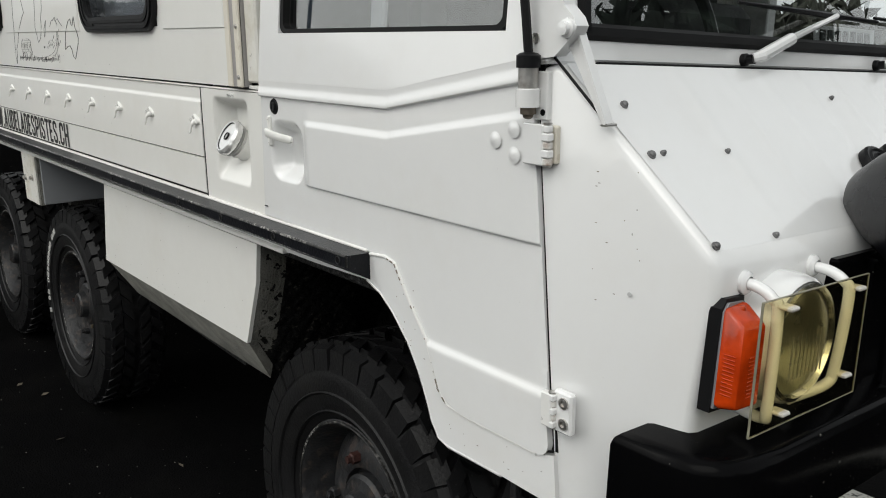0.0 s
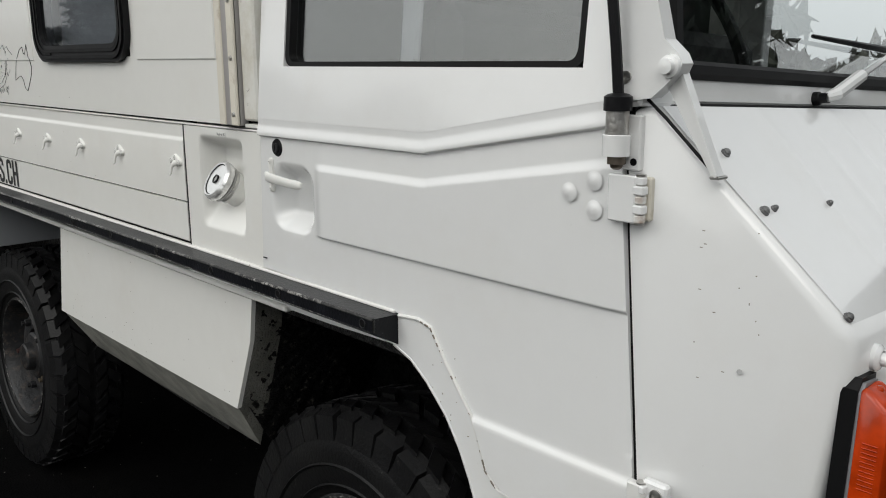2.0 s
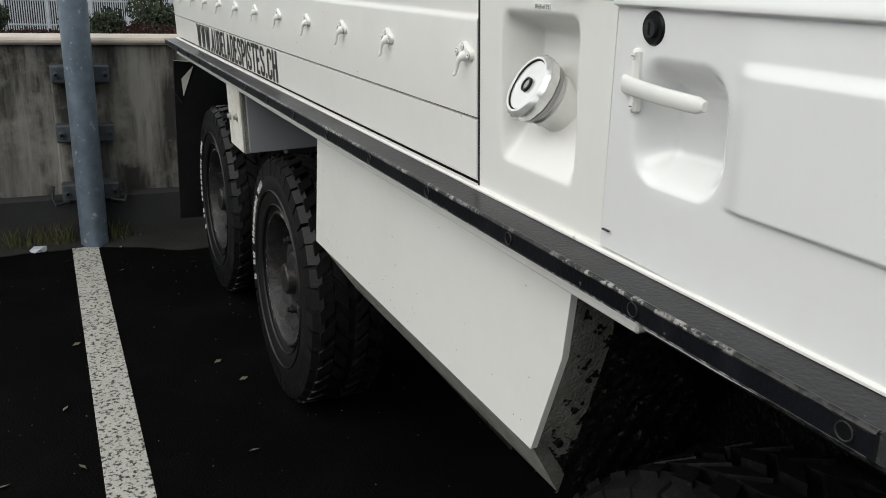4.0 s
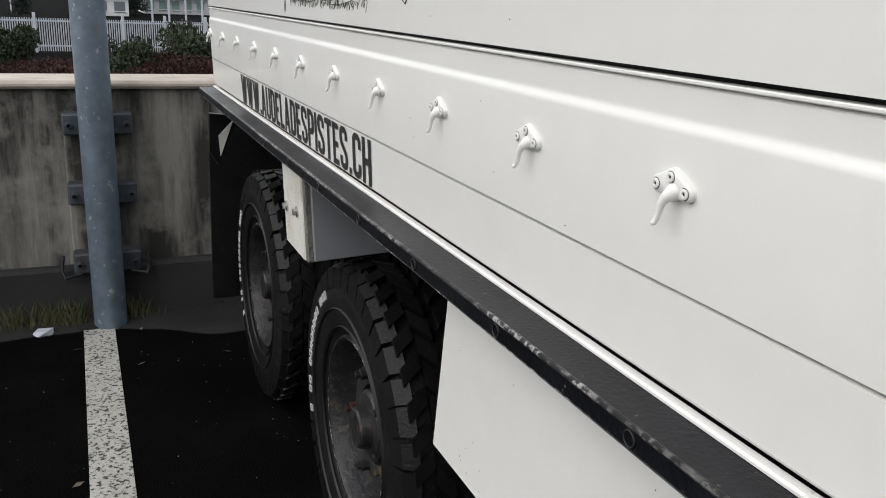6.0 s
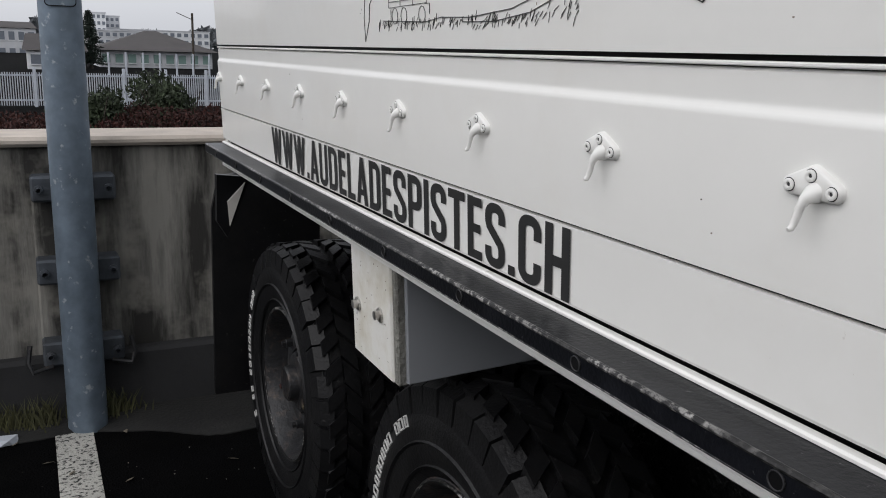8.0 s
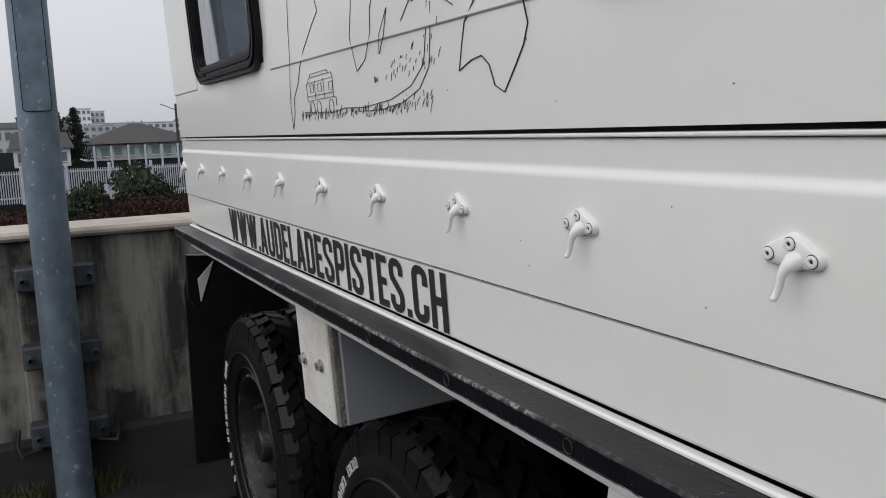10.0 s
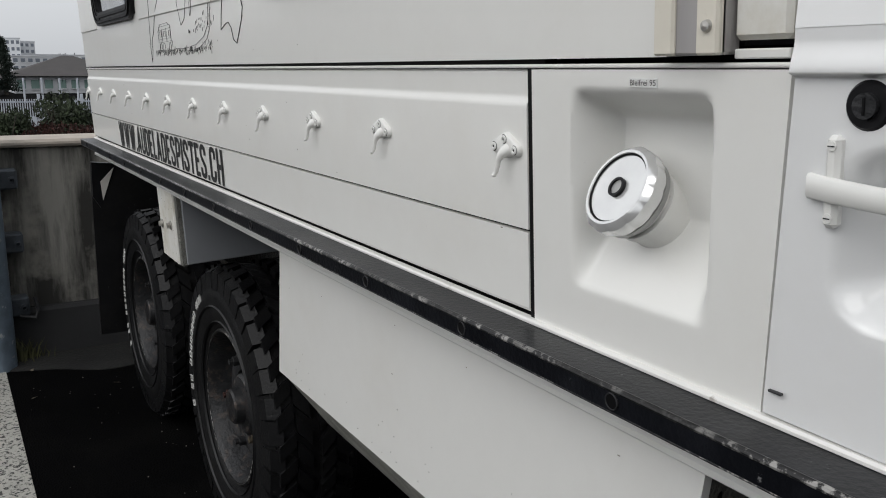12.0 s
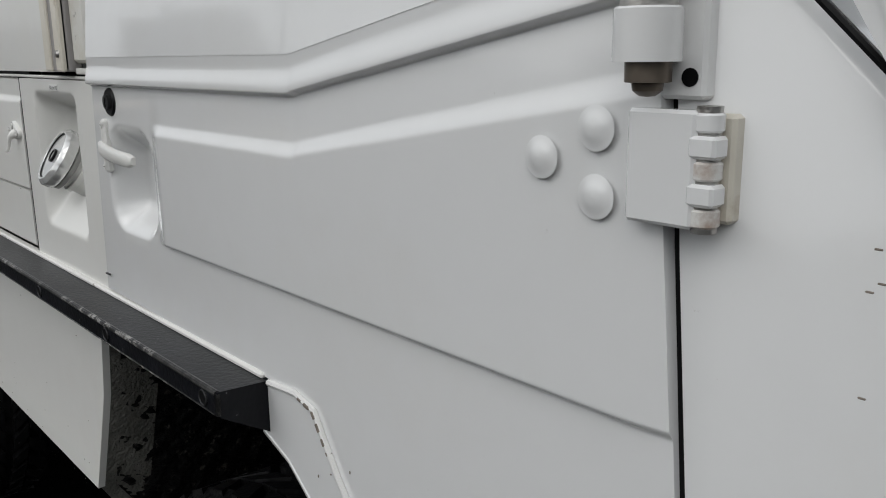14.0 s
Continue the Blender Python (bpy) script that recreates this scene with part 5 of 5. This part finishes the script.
# ---- front lamps, guard, bumper ----
def indicator(x0, x1, out):
    g = part("indicator", Build().hull([(x, y, z) for x, z in ((x0 + 0.005, 1.025), (x0 + 0.009, 1.142), (x0 + 0.018, 1.154), (x1 + 0.004, 1.153), (x1 + 0.004, 1.004), (x0 + 0.003, 1.006)) for y in (-0.866, -0.884)]), SEAL, truck, "orange front indicator on black rubber base")
    part("indicator_base", Build().hull([(x, y, z) for x, z in ((x0 + 0.0065, 1.03), (x0 + 0.0105, 1.138), (x0 + 0.019, 1.149), (x1, 1.147), (x1, 1.01), (x0 + 0.006, 1.012)) for y in (-0.883, -0.888)]), GREY_PLASTIC, g)
    ball = [(0.009 * math.cos(a) * math.cos(e), 0.009 * math.sin(a) * math.cos(e), 0.009 * math.sin(e)) for a in [k * math.pi / 5 for k in range(10)] for e in (-1.2, -0.7, -0.25, 0.25, 0.7, 1.2)]
    b = Build().hull([(x + p, y + q, z + r) for x, y, z in ((x0 + 0.013, -0.893, 1.022), (x0 + 0.016, -0.893, 1.137), (x1 - 0.01, -0.893, 1.022), (x1 - 0.01, -0.893, 1.139), (x0 + 0.0125, -0.913, 1.027), (x0 + 0.0135, -0.913, 1.122), (x1 - 0.012, -0.915, 1.027), (x1 - 0.012, -0.915, 1.122)) for p, q, r in ball])
    part("lens", b, ORANGE, g, "orange ribbed lens")
    for k in range(11):
        z = 1.036 + 0.0052 * k
        part("rib", Build().tube([(x0 + 0.0042, -0.912, z), (x0 + 0.0042, -0.896, z)], 0.0008, 6), ORANGE, g)
        part("rib", Build().tube([(x0 + 0.016, -0.9237, z), (x1 - 0.014, -0.9237, z)], 0.0008, 6), ORANGE, g)
    part("screw_eye", Build().lathe([(0.0, 1.147), (0.005, 1.1465), (0.006, 1.144), (0.006, 1.13)], pose(x0 + 0.03, -0.897, 0), 12), ORANGE, g)
    part("screw_eye", Build().lathe([(0.0, 1.0125), (0.005, 1.013), (0.006, 1.016), (0.006, 1.025)], pose(x0 + 0.03, -0.897, 0), 12), ORANGE, g)


GREY_PLASTIC = material("grey_plastic", (0.2, 0.2, 0.21), 0.5, vary=0.1)
indicator(-0.007, 0.046, -1)
indicator(WIDE - 0.046, WIDE + 0.007, 1)


EDGE_PLASTIC = material("pale_plastic_edge", (0.2, 0.19, 0.14), 0.4, vary=0.2, scale=60)


def headlight(x):
    m = pose(x, -0.872, 1.083, 90, 0, 0) @ Matrix.Diagonal((0.86, 0.86, 0.8, 1))
    g = part("headlight", Build().lathe([(0.105, 0), (0.105, 0.035), (0.1, 0.055), (0.096, 0.06), (0.096, 0.05), (0.086, 0.02), (0.0, 0.005)], m, 40), WHITE, truck, "round headlight in a white housing")
    part("chrome_ring", Build().lathe([(0.094, 0.055), (0.094, 0.064), (0.088, 0.066), (0.084, 0.058)], m, 40), CHROME, g)
    part("lamp_bowl", Build().lathe([(0.084, 0.05), (0.06, 0.025), (0.02, 0.01), (0.0, 0.009)], m, 32), BOWL, g)
    b = Build().lathe([(0.086, 0.058), (0.07, 0.066), (0.04, 0.071), (0.0, 0.073), (0.0, 0.069), (0.04, 0.067), (0.07, 0.062), (0.085, 0.055)], m, 32)
    part("glass", b, LENS, g)
    for k in range(9):
        xx = x - 0.04 + 0.01 * k
        part("glass_rib", Build().tube([(xx, -0.9285, 1.04), (xx, -0.9285, 1.1)], 0.0012, 6), BOWL, g)
    gd = part("lamp_guard", Build().tube(curve([(x - 0.085, -0.872, 1.168), (x - 0.085, -0.9, 1.166), (x - 0.083, -0.918, 1.155), (x - 0.08, -0.925, 1.135), (x - 0.08, -0.925, 1.015), (x - 0.07, -0.915, 0.992), (x - 0.06, -0.87, 0.99)]), 0.0078, 12), WHITE, truck, "white tubular headlight guard")
    part("guard_tube", Build().tube(curve([(x + 0.085, -0.872, 1.168), (x + 0.085, -0.905, 1.166), (x + 0.088, -0.925, 1.155), (x + 0.09, -0.932, 1.135), (x + 0.085, -0.928, 1.035), (x + 0.07, -0.925, 1.01), (x - 0.01, -0.915, 1.004)]), 0.0078, 12), WHITE, gd)
    for dx in (-0.085, 0.085):
        part("foot", Build().lathe([(0.0155, 0), (0.0155, 0.008), (0.0125, 0.011), (0.009, 0.012)], pose(x + dx, -0.875, 1.168, 90), 16), WHITE, gd)
    c = part("lamp_cover", Build().box(x - 0.145, x + 0.122, -0.9425, -0.94, 0.993, 1.165, 0.001), YELLOW_COVER, gd, "yellowed clear plastic cover plate")
    c.visible_shadow = False
    b = Build()
    for x0, x1, z0, z1 in ((-0.1456, 0.1226, 0.9924, 0.9931), (-0.1456, 0.1226, 1.1649, 1.1656), (-0.1456, -0.1449, 0.993, 1.165), (0.1219, 0.1226, 0.993, 1.165)):
        b.box(x + x0, x + x1, -0.943, -0.9395, z0, z1, 0.0003)
    part("cover_edge", b, EDGE_PLASTIC, c, "pale sawn edge")
    for dx, z in ((-0.083, 1.148), (0.093, 1.148), (-0.075, 1.008), (0.085, 1.025)):
        part("clip", Build().box(x + dx - 0.005, x + dx + 0.014, -0.949, -0.925, z - 0.003, z + 0.003, 0.002), REFLECT, gd)


headlight(0.14)
headlight(WIDE - 0.14)
part("grille", Build().box(0.275, WIDE - 0.275, -0.892, -0.862, 0.9, 1.172, 0.004), BLACK_GLOSS, truck, "black front grille")
for k in range(10):
    part("grille_bar", Build().box(0.37 + 0.1 * k, 0.39 + 0.1 * k, -0.9, -0.885, 0.92, 1.16, 0.003), BLACK_GLOSS, truck)

BX = [(-0.073, -0.787), (-0.069, -0.86), (-0.058, -0.905), (-0.036, -0.932), (0.0, -0.95), (0.06, -0.958), (WIDE - 0.06, -0.958), (WIDE, -0.95), (WIDE + 0.05, -0.91), (WIDE + 0.07, -0.86), (WIDE + 0.073, -0.787)]
b = Build()
pts = []
for inset, z in ((0.006, 0.838), (0.0, 0.846), (0.0, 0.945), (0.003, 0.955), (0.009, 0.961), (0.018, 0.9635)):
    for x, y in BX:
        k = -1 if x > 0.8 else 1
        pts.append((x + k * inset, y + (inset if y < -0.8 else -inset), z))
b.hull(pts)
part("bumper", b, BLACK_GLOSS, truck, "black steel bumper wrapped round the corners", 45)


def spot_lamp(x, z):
    m = pose(x, -0.852, z, 90, 0, 0)
    g = part("spot_lamp", Build().lathe([(0.0, -0.01), (0.03, -0.01), (0.042, 0.0), (0.068, 0.03), (0.1, 0.08), (0.103, 0.085), (0.106, 0.09), (0.106, 0.12), (0.099, 0.124), (0.095, 0.115), (0.0, 0.1)], m, 48), LAMP_BLACK, truck, "large round black driving lamp")
    part("lamp_glass", Build().lathe([(0.097, 0.117), (0.06, 0.126), (0.0, 0.13)], m, 36), REFLECT, g)
    part("lamp_rim", Build().lathe([(0.1, 0.121), (0.104, 0.126), (0.1, 0.13), (0.095, 0.124)], m, 40), CHROME, g)
    part("lamp_foot", Build().tube([(x, -0.935, z - 0.1), (x, -0.935, 0.97)], 0.014, 10), BLACK_PLASTIC, g)


spot_lamp(0.4, 1.25)
spot_lamp(WIDE - 0.4, 1.25)

chips(14, -0.8, -0.7, 1.1, 1.35, 0.008, nose)
# ---- what lies beyond the wall ----
HEDGE = material("red_brown_hedge", (0.036, 0.0105, 0.0075), 0.85, vary=0.4, scale=6, per_island=0.45)
BUSH = material("evergreen_leaves", (0.03, 0.042, 0.02), 0.7, vary=0.4, scale=5, per_island=0.5)
NEEDLE = material("dark_conifer", (0.018, 0.028, 0.02), 0.8, vary=0.4, scale=3, per_island=0.5)
BARK = material("bark", (0.06, 0.05, 0.04), 0.9, vary=0.3, scale=12, bump=0.5)
WHITE_WALL = material("pale_render", (0.74, 0.75, 0.76), 0.85, vary=0.08, scale=0.4)
GREY_WALL = material("grey_render", (0.55, 0.56, 0.58), 0.85, vary=0.12, scale=0.4)
ROOF = material("weathered_roof_tiles", (0.06, 0.054, 0.053), 0.8, vary=0.2, scale=1.2)
PANE = material("far_window_glass", (0.16, 0.18, 0.21), 0.3, vary=0.2, scale=0.5)
GREEN_PANE = material("greenish_glass", (0.2, 0.3, 0.27), 0.3, vary=0.3, scale=0.4)
FENCE = material("white_fence_paint", (0.52, 0.55, 0.6), 0.6, vary=0.12, scale=3)
GRASS = material("winter_grass", (0.06, 0.06, 0.025), 0.8, vary=0.3, scale=10, per_island=0.4)


def leaves(n, place, size, seed, flat=0.5):
    """Many small bent leaves, each a pair of triangles, at places given by place(rng)."""
    rng = random.Random(seed)
    v, f = [], []
    for _ in range(n):
        c = Vector(place(rng))
        s = size * rng.uniform(0.6, 1.4)
        e = Euler((rng.uniform(0, 6.3), rng.uniform(0, 6.3), rng.uniform(0, 6.3))).to_matrix()
        k = len(v)
        v += [tuple(c + e @ Vector(p) * s) for p in ((-1, 0, 0), (0, -flat, 0.15), (1, 0, 0), (0, flat, 0.15))]
        f += [(k, k + 1, k + 2), (k, k + 2, k + 3)]
    return v, f


def raw(name, v, f, mat, parent=None):
    me = bpy.data.meshes.new(name)
    me.from_pydata(v, [], f)
    me.materials.append(mat)
    o = new(name, me)
    if parent is not None:
        o.parent = parent
    return o


def in_hedge(r):
    x = r.uniform(-9, 9)
    top = 0.86 + 0.05 * math.sin(2.3 * x) + 0.03 * math.sin(7 * x)
    return (x, r.uniform(7.0, 8.3), top - abs(r.gauss(0, 0.16)))


v, f = leaves(110000, in_hedge, 0.014, 3)
tagged(raw("hedge", v, f, HEDGE), "clipped reddish-brown winter hedge behind the wall", "hedge", kind="stuff")


def bush(x, y, z, r, h, seed, label):
    root = thing("bush", label, "bush")
    st = Build()
    rng = random.Random(seed)
    for k in range(7):
        a = rng.uniform(0, 6.28)
        st.tube([(x, y, z), (x + 0.3 * r * math.cos(a), y + 0.3 * r * math.sin(a), z + 0.4 * h), (x + 0.7 * r * math.cos(a), y + 0.7 * r * math.sin(a), z + 0.8 * h)], [0.04 * r, 0.025 * r, 0.008 * r], 6)
    part("stems", st, BARK, root)
    lumps = [(rng.uniform(-0.6, 0.6) * r, rng.uniform(-0.6, 0.6) * r, rng.uniform(0.35, 0.8) * h, rng.uniform(0.3, 0.5) * r) for _ in range(12)]

    def spot(q):
        lx, ly, lz, lr = q.choice(lumps)
        d = Vector((q.gauss(0, 1), q.gauss(0, 1), q.gauss(0, 1))).normalized() * lr * q.uniform(0.6, 1.05)
        return (x + lx + d.x, y + ly + d.y, z + max(0.02, lz + d.z))

    v, f = leaves(5000, spot, 0.06 * r, seed)
    raw("crown", v, f, BUSH, root)


bush(0.46, 7.9, 0.3, 0.33, 0.9, 11, "dark evergreen bush growing out of the hedge")
bush(-0.17, 7.6, 0.3, 0.3, 0.86, 13, "dark evergreen bush beside the pole")
bush(-1.75, 20.0, -0.6, 0.65, 1.45, 12, "dark evergreen bush beside the hedge")


def conifer(x, y, z, h, r, seed):
    root = thing("conifer_tree", "dark conifer with drooping branches", "tree", "conifers")
    part("trunk", Build().tube([(x, y, z), (x, y, z + 0.5 * h), (x, y, z + h)], [0.03 * h, 0.018 * h, 0.003 * h], 8), BARK, root)
    rng = random.Random(seed)
    v, f = [], []
    tiers = 22
    for k in range(tiers):
        t = k / tiers
        zz = z + h * (0.12 + 0.86 * t)
        reach = r * (1 - t) ** 0.85 * rng.uniform(0.8, 1.1) + 0.02 * h
        for q in range(11):
            a = rng.uniform(0, 6.28)
            L = reach * rng.uniform(0.55, 1.15)
            for s in range(9):
                d = L * (s + 0.5) / 9
                p = Vector((x + d * math.cos(a), y + d * math.sin(a), zz - 0.25 * d + 0.1 * d * d / max(L, 0.01)))
                lv, lf = leaves(2, lambda g: p + Vector((g.gauss(0, 0.04 * r), g.gauss(0, 0.04 * r), g.gauss(0, 0.03 * r))), 0.09 * r, rng.randint(0, 99999), 0.35)
                n0 = len(v)
                v += lv
                f += [tuple(i + n0 for i in t3) for t3 in lf]
    raw("crown", v, f, NEEDLE, root)


conifer(4.2, 75, -0.6, 4.6, 1.3, 5)
conifer(3.1, 78, -0.6, 4.4, 1.2, 6)
conifer(-3.4, 60, -0.6, 2.9, 0.8, 7)
conifer(-6.5, 62, -0.6, 3.0, 1.0, 8)


def fence():
    root = thing("picket_fence", "white metal picket fence in front of the houses", "fence")
    y, z0 = 30.0, -0.62
    post = Build().box(-0.045, 0.045, -0.04, 0.04, 0, 1.22, 0.01).mesh("post", FENCE)
    slat = Build().box(-0.015, 0.015, -0.01, 0.01, 0.06, 1.06, 0.003).mesh("slat", FENCE)
    for k in range(14):
        x = -8.0 + 1.28 * k
        part("post", post, None, root).location = (x, y, z0)
        for q in range(1, 19):
            part("slat", slat, None, root).location = (x + 0.0674 * q, y, z0)
    for z in (0.2, 0.95):
        part("rail", Build().box(-8.0, 9.0, y + 0.02, y + 0.045, z0 + z, z0 + z + 0.05, 0.005), FENCE, root)
    rng = random.Random(8)
    for k in range(6):
        x = 2.0 + 0.32 * k
        part("painted_mark", Build().box(x, x + rng.uniform(0.12, 0.26), y - 0.03, y - 0.015, z0 + 0.2, z0 + 0.2 + rng.uniform(0.2, 0.32), 0.01), FENCE, root)


fence()


def house(name, label, x0, x1, y, depth, z0, z1, wall_mat, floors, bays, roof_h=0.0, pane=PANE, hip=0.0, over=0.3):
    root = thing(name, label, "building", "far buildings")
    part("wall", Build().box(x0, x1, y, y + depth, z0, z1, 0.02), wall_mat, root)
    fh, bw = (z1 - z0) / floors, (x1 - x0) / bays
    wm = Build().box(-0.3 * bw, 0.3 * bw, -0.06, 0.05, 0.28 * fh, 0.78 * fh, 0.01).mesh("window", pane)
    sm = Build().box(-0.33 * bw, 0.33 * bw, -0.12, 0.02, 0.22 * fh, 0.27 * fh, 0.01).mesh("sill", WHITE_WALL)
    for k in range(floors):
        for q in range(bays):
            w = part("window", wm, None, root)
            w.location = (x0 + bw * (q + 0.5), y, z0 + fh * k)
            part("sill", sm, None, w)
    if roof_h:
        pts = [(x, yy, z1) for x in (x0 - over, x1 + over) for yy in (y - over, y + depth + over)]
        pts += [(x, y + depth / 2, z1 + roof_h) for x in (x0 + hip, x1 - hip)]
        part("roof", Build().hull(pts), ROOF, root)
    else:
        part("roof", Build().box(x0 - 0.1, x1 + 0.1, y - 0.1, y + depth + 0.1, z1, z1 + 0.25, 0.02), GREY_WALL, root)
    return root


pav = house("pavilion", "low pavilion with greenish glass and dark hipped roof", 5.2, 14.6, 80, 8, -0.6, 0.85, GREY_WALL, 1, 9, 1.75, GREEN_PANE, 4.2, 0.6)
for k in range(9):
    tagged(part("white_post", Build().box(4.2 + 1.05 * k, 4.32 + 1.05 * k, 60, 60.1, -0.6, 0.85, 0.02), FENCE), "slim white post behind the fence", "post", "white posts")
house("apartment_block", "tall pale apartment block with balconies", 11.8, 15.6, 200, 10, -2, 7.6, WHITE_WALL, 7, 4)
house("apartment_block", "tall pale apartment block wing", 15.6, 18.6, 203, 10, -2, 7.1, GREY_WALL, 7, 3)
house("apartment_block", "long low pale apartment block", 18, 40, 215, 10, -2, 4.6, WHITE_WALL, 4, 14)
house("apartment_block", "long low grey apartment block", 13, 25, 190, 10, -2, 3.9, GREY_WALL, 4, 9)
house("house", "pale chalet with a dark pitched roof", -0.4, 3.4, 70, 7, -0.6, 0.75, WHITE_WALL, 1, 3, 1.2)
for k, (x0, w, z1) in enumerate(((-34, 7, 3.4), (-26, 6, 3.1), (-19, 7, 3.6), (-11, 6, 3.2), (-4.5, 6, 3.5), (2.5, 7, 3.2))):
    house("house", "distant grey row house with dark roof", x0, x0 + w, 165 + 3 * (k % 2), 8, -2, z1, (GREY_WALL, WHITE_WALL)[k % 2], 2, 4, 1.1, PANE, 0.6)

tagged(part("overhead_line_mast", Build().tube([(11.6, 72, -0.6), (11.6, 72, 3.9)], 0.09, 8).tube([(11.6, 72, 3.4), (10.4, 72, 3.9)], 0.03, 6), BARK), "dark overhead line mast", "mast")
tagged(part("street_lamp", Build().tube([(-4.5, 70, -0.6), (-4.5, 70, 2.4)], 0.05, 8), GREY_WALL), "thin grey street lamp", "street lamp")

# wooded rise on the skyline
def on_rise(r):
    x = r.uniform(-160, 200)
    return (x, 300 + r.uniform(0, 20), -2 + r.random() ** 0.6 * (8.5 + 2.2 * math.sin(0.11 * x) + 1.3 * math.sin(0.37 * x)))


# distance haze is put into the pale bluish-grey leaf colour
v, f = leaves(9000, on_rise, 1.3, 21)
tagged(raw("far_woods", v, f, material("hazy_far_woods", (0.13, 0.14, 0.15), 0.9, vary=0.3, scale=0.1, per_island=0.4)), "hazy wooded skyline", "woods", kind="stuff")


# trees along the other side of the car park, which the paint and glass mirror
def on_row(r):
    y = r.uniform(-45, 130)
    x = -38 - 0.12 * max(0.0, y - 40)
    return (x + r.uniform(-2, 2), y, r.random() ** 0.7 * (3.0 + 9.5 * smooth(56, 95, y) + 1.0 * math.sin(0.31 * y) + 0.8 * math.sin(0.83 * y + 1) + 0.4 * math.sin(2.1 * y)))


v, f = leaves(42000, on_row, 0.3, 22)
tagged(raw("tree_row", v, f, material("winter_trees", (0.06, 0.062, 0.05), 0.9, vary=0.3, scale=0.3, per_island=0.4)), "row of bare winter trees across the car park", "trees", kind="stuff")


def on_far_side(r):
    y = r.uniform(-30, 60)
    return (44 + r.uniform(-2, 2), y, r.random() ** 0.7 * (4.6 + 0.9 * math.sin(0.29 * y) + 0.7 * math.sin(0.9 * y + 1)))


v, f = leaves(9000, on_far_side, 0.55, 27)
tagged(raw("tree_row", v, f, bpy.data.materials["winter_trees"]), "row of hazy winter trees beside the car park", "trees", kind="stuff")
conifer(8.4, -5.4, 0, 7.5, 2.6, 31)
conifer(13.5, -9.0, 0, 9.0, 2.8, 32)
conifer(1.0, -24, 0, 9.0, 2.8, 33)


def on_front(r):
    x = r.uniform(-60, 90)
    return (x, -75 + r.uniform(-3, 3), r.random() ** 0.7 * (7.5 + 2.2 * math.sin(0.17 * x) + 1.5 * math.sin(0.51 * x + 1)))


v, f = leaves(9000, on_front, 0.9, 24)
tagged(raw("tree_row", v, f, bpy.data.materials["winter_trees"]), "row of winter trees beyond the car park", "trees", kind="stuff")


# grass and litter at the foot of the wall
def tuft(r):
    x = r.choice((-0.62, -0.58, -0.7, -0.36, -0.34, -0.8)) + r.gauss(0, 0.035)
    return (x, 4.09 + r.gauss(0, 0.025))


rng = random.Random(9)
v, f = [], []
for q in range(420):
    x, y = tuft(rng)
    h, a = rng.uniform(0.03, 0.13), rng.uniform(0, 6.28)
    dx, dy = 0.4 * h * math.cos(a), 0.4 * h * math.sin(a)
    n0 = len(v)
    v += [(x - 0.0025, y, 0), (x + 0.0025, y, 0), (x + dx * 0.4 + 0.002, y + dy * 0.4, h * 0.6), (x + dx * 0.4 - 0.002, y + dy * 0.4, h * 0.6), (x + dx, y + dy, h)]
    f += [(n0, n0 + 1, n0 + 2, n0 + 3), (n0 + 3, n0 + 2, n0 + 4)]
tagged(raw("grass", v, f, GRASS), "dry grass tufts at the foot of the wall", "grass", kind="stuff")
b = Build()
b.hull([(-0.71 + 0.04 * math.cos(a) * (1 + 0.3 * math.sin(3 * a)), 3.98 + 0.03 * math.sin(a), 0.004 + (0.02 if k % 2 else 0.0)) for k, a in enumerate([0.7 * q for q in range(9)])])
tagged(part("paper_scrap", b, FENCE), "crumpled white paper scrap on the asphalt", "litter")
LEAF = material("dead_leaf", (0.14, 0.12, 0.09), 0.8, vary=0.3, scale=30)
leaf_mesh = Build().hull([(0.02, 0, 0.003), (-0.02, 0, 0.002), (0, 0.008, 0.006), (0, -0.008, 0.001), (0, 0, 0.0)]).mesh("dead_leaf", LEAF)
for q in range(26):
    o = tagged(part("dead_leaf", leaf_mesh, None), "small pale dead leaf on the asphalt", "leaf", "fallen leaves")
    o.matrix_world = pose(rng.uniform(-1.2, 0.2), rng.uniform(0.4, 4.0), 0.003, 0, 0, rng.uniform(0, 360))


# loose grit on the asphalt
rng = random.Random(15)
v, f = [], []
for q in range(1300):
    x, y, s = rng.uniform(-1.6, 2.6), rng.uniform(-2.0, 4.1), rng.uniform(0.0012, 0.0034)
    n0, a = len(v), rng.uniform(0, 6.28)
    v += [(x + s * math.cos(a + w), y + s * math.sin(a + w), 0.0005) for w in (0, 1.9, 4.1)] + [(x, y, 1.1 * s)]
    f += [(n0, n0 + 1, n0 + 3), (n0 + 1, n0 + 2, n0 + 3), (n0 + 2, n0, n0 + 3)]
tagged(raw("grit", v, f, material("pale_grit", (0.16, 0.155, 0.14), 0.8, vary=0.3, per_island=0.8)), "loose pale grit on the asphalt", "grit", kind="stuff")


# overhead cables above the car park
for z, dz in ((8.5, 3.0), (9.2, 3.4), (10.4, 3.8), (11.0, 4.4)):
    b = Build().tube([(-26, 45, z), (-22, 20, z - 0.35), (-18, -5, z + dz * 0.5), (-14, -30, z + dz)], 0.022, 6)
    tagged(part("overhead_cable", b, SEAL), "thin black overhead cable across the car park", "cable", "overhead cables")
for x, y, h in ((-26, 45, 12.0), (-14, -30, 16.0)):
    tagged(part("cable_mast", Build().tube([(x, y, 0), (x, y, h)], [0.16, 0.1], 10), GALV), "tall grey mast that carries overhead cables", "mast", "cable masts")
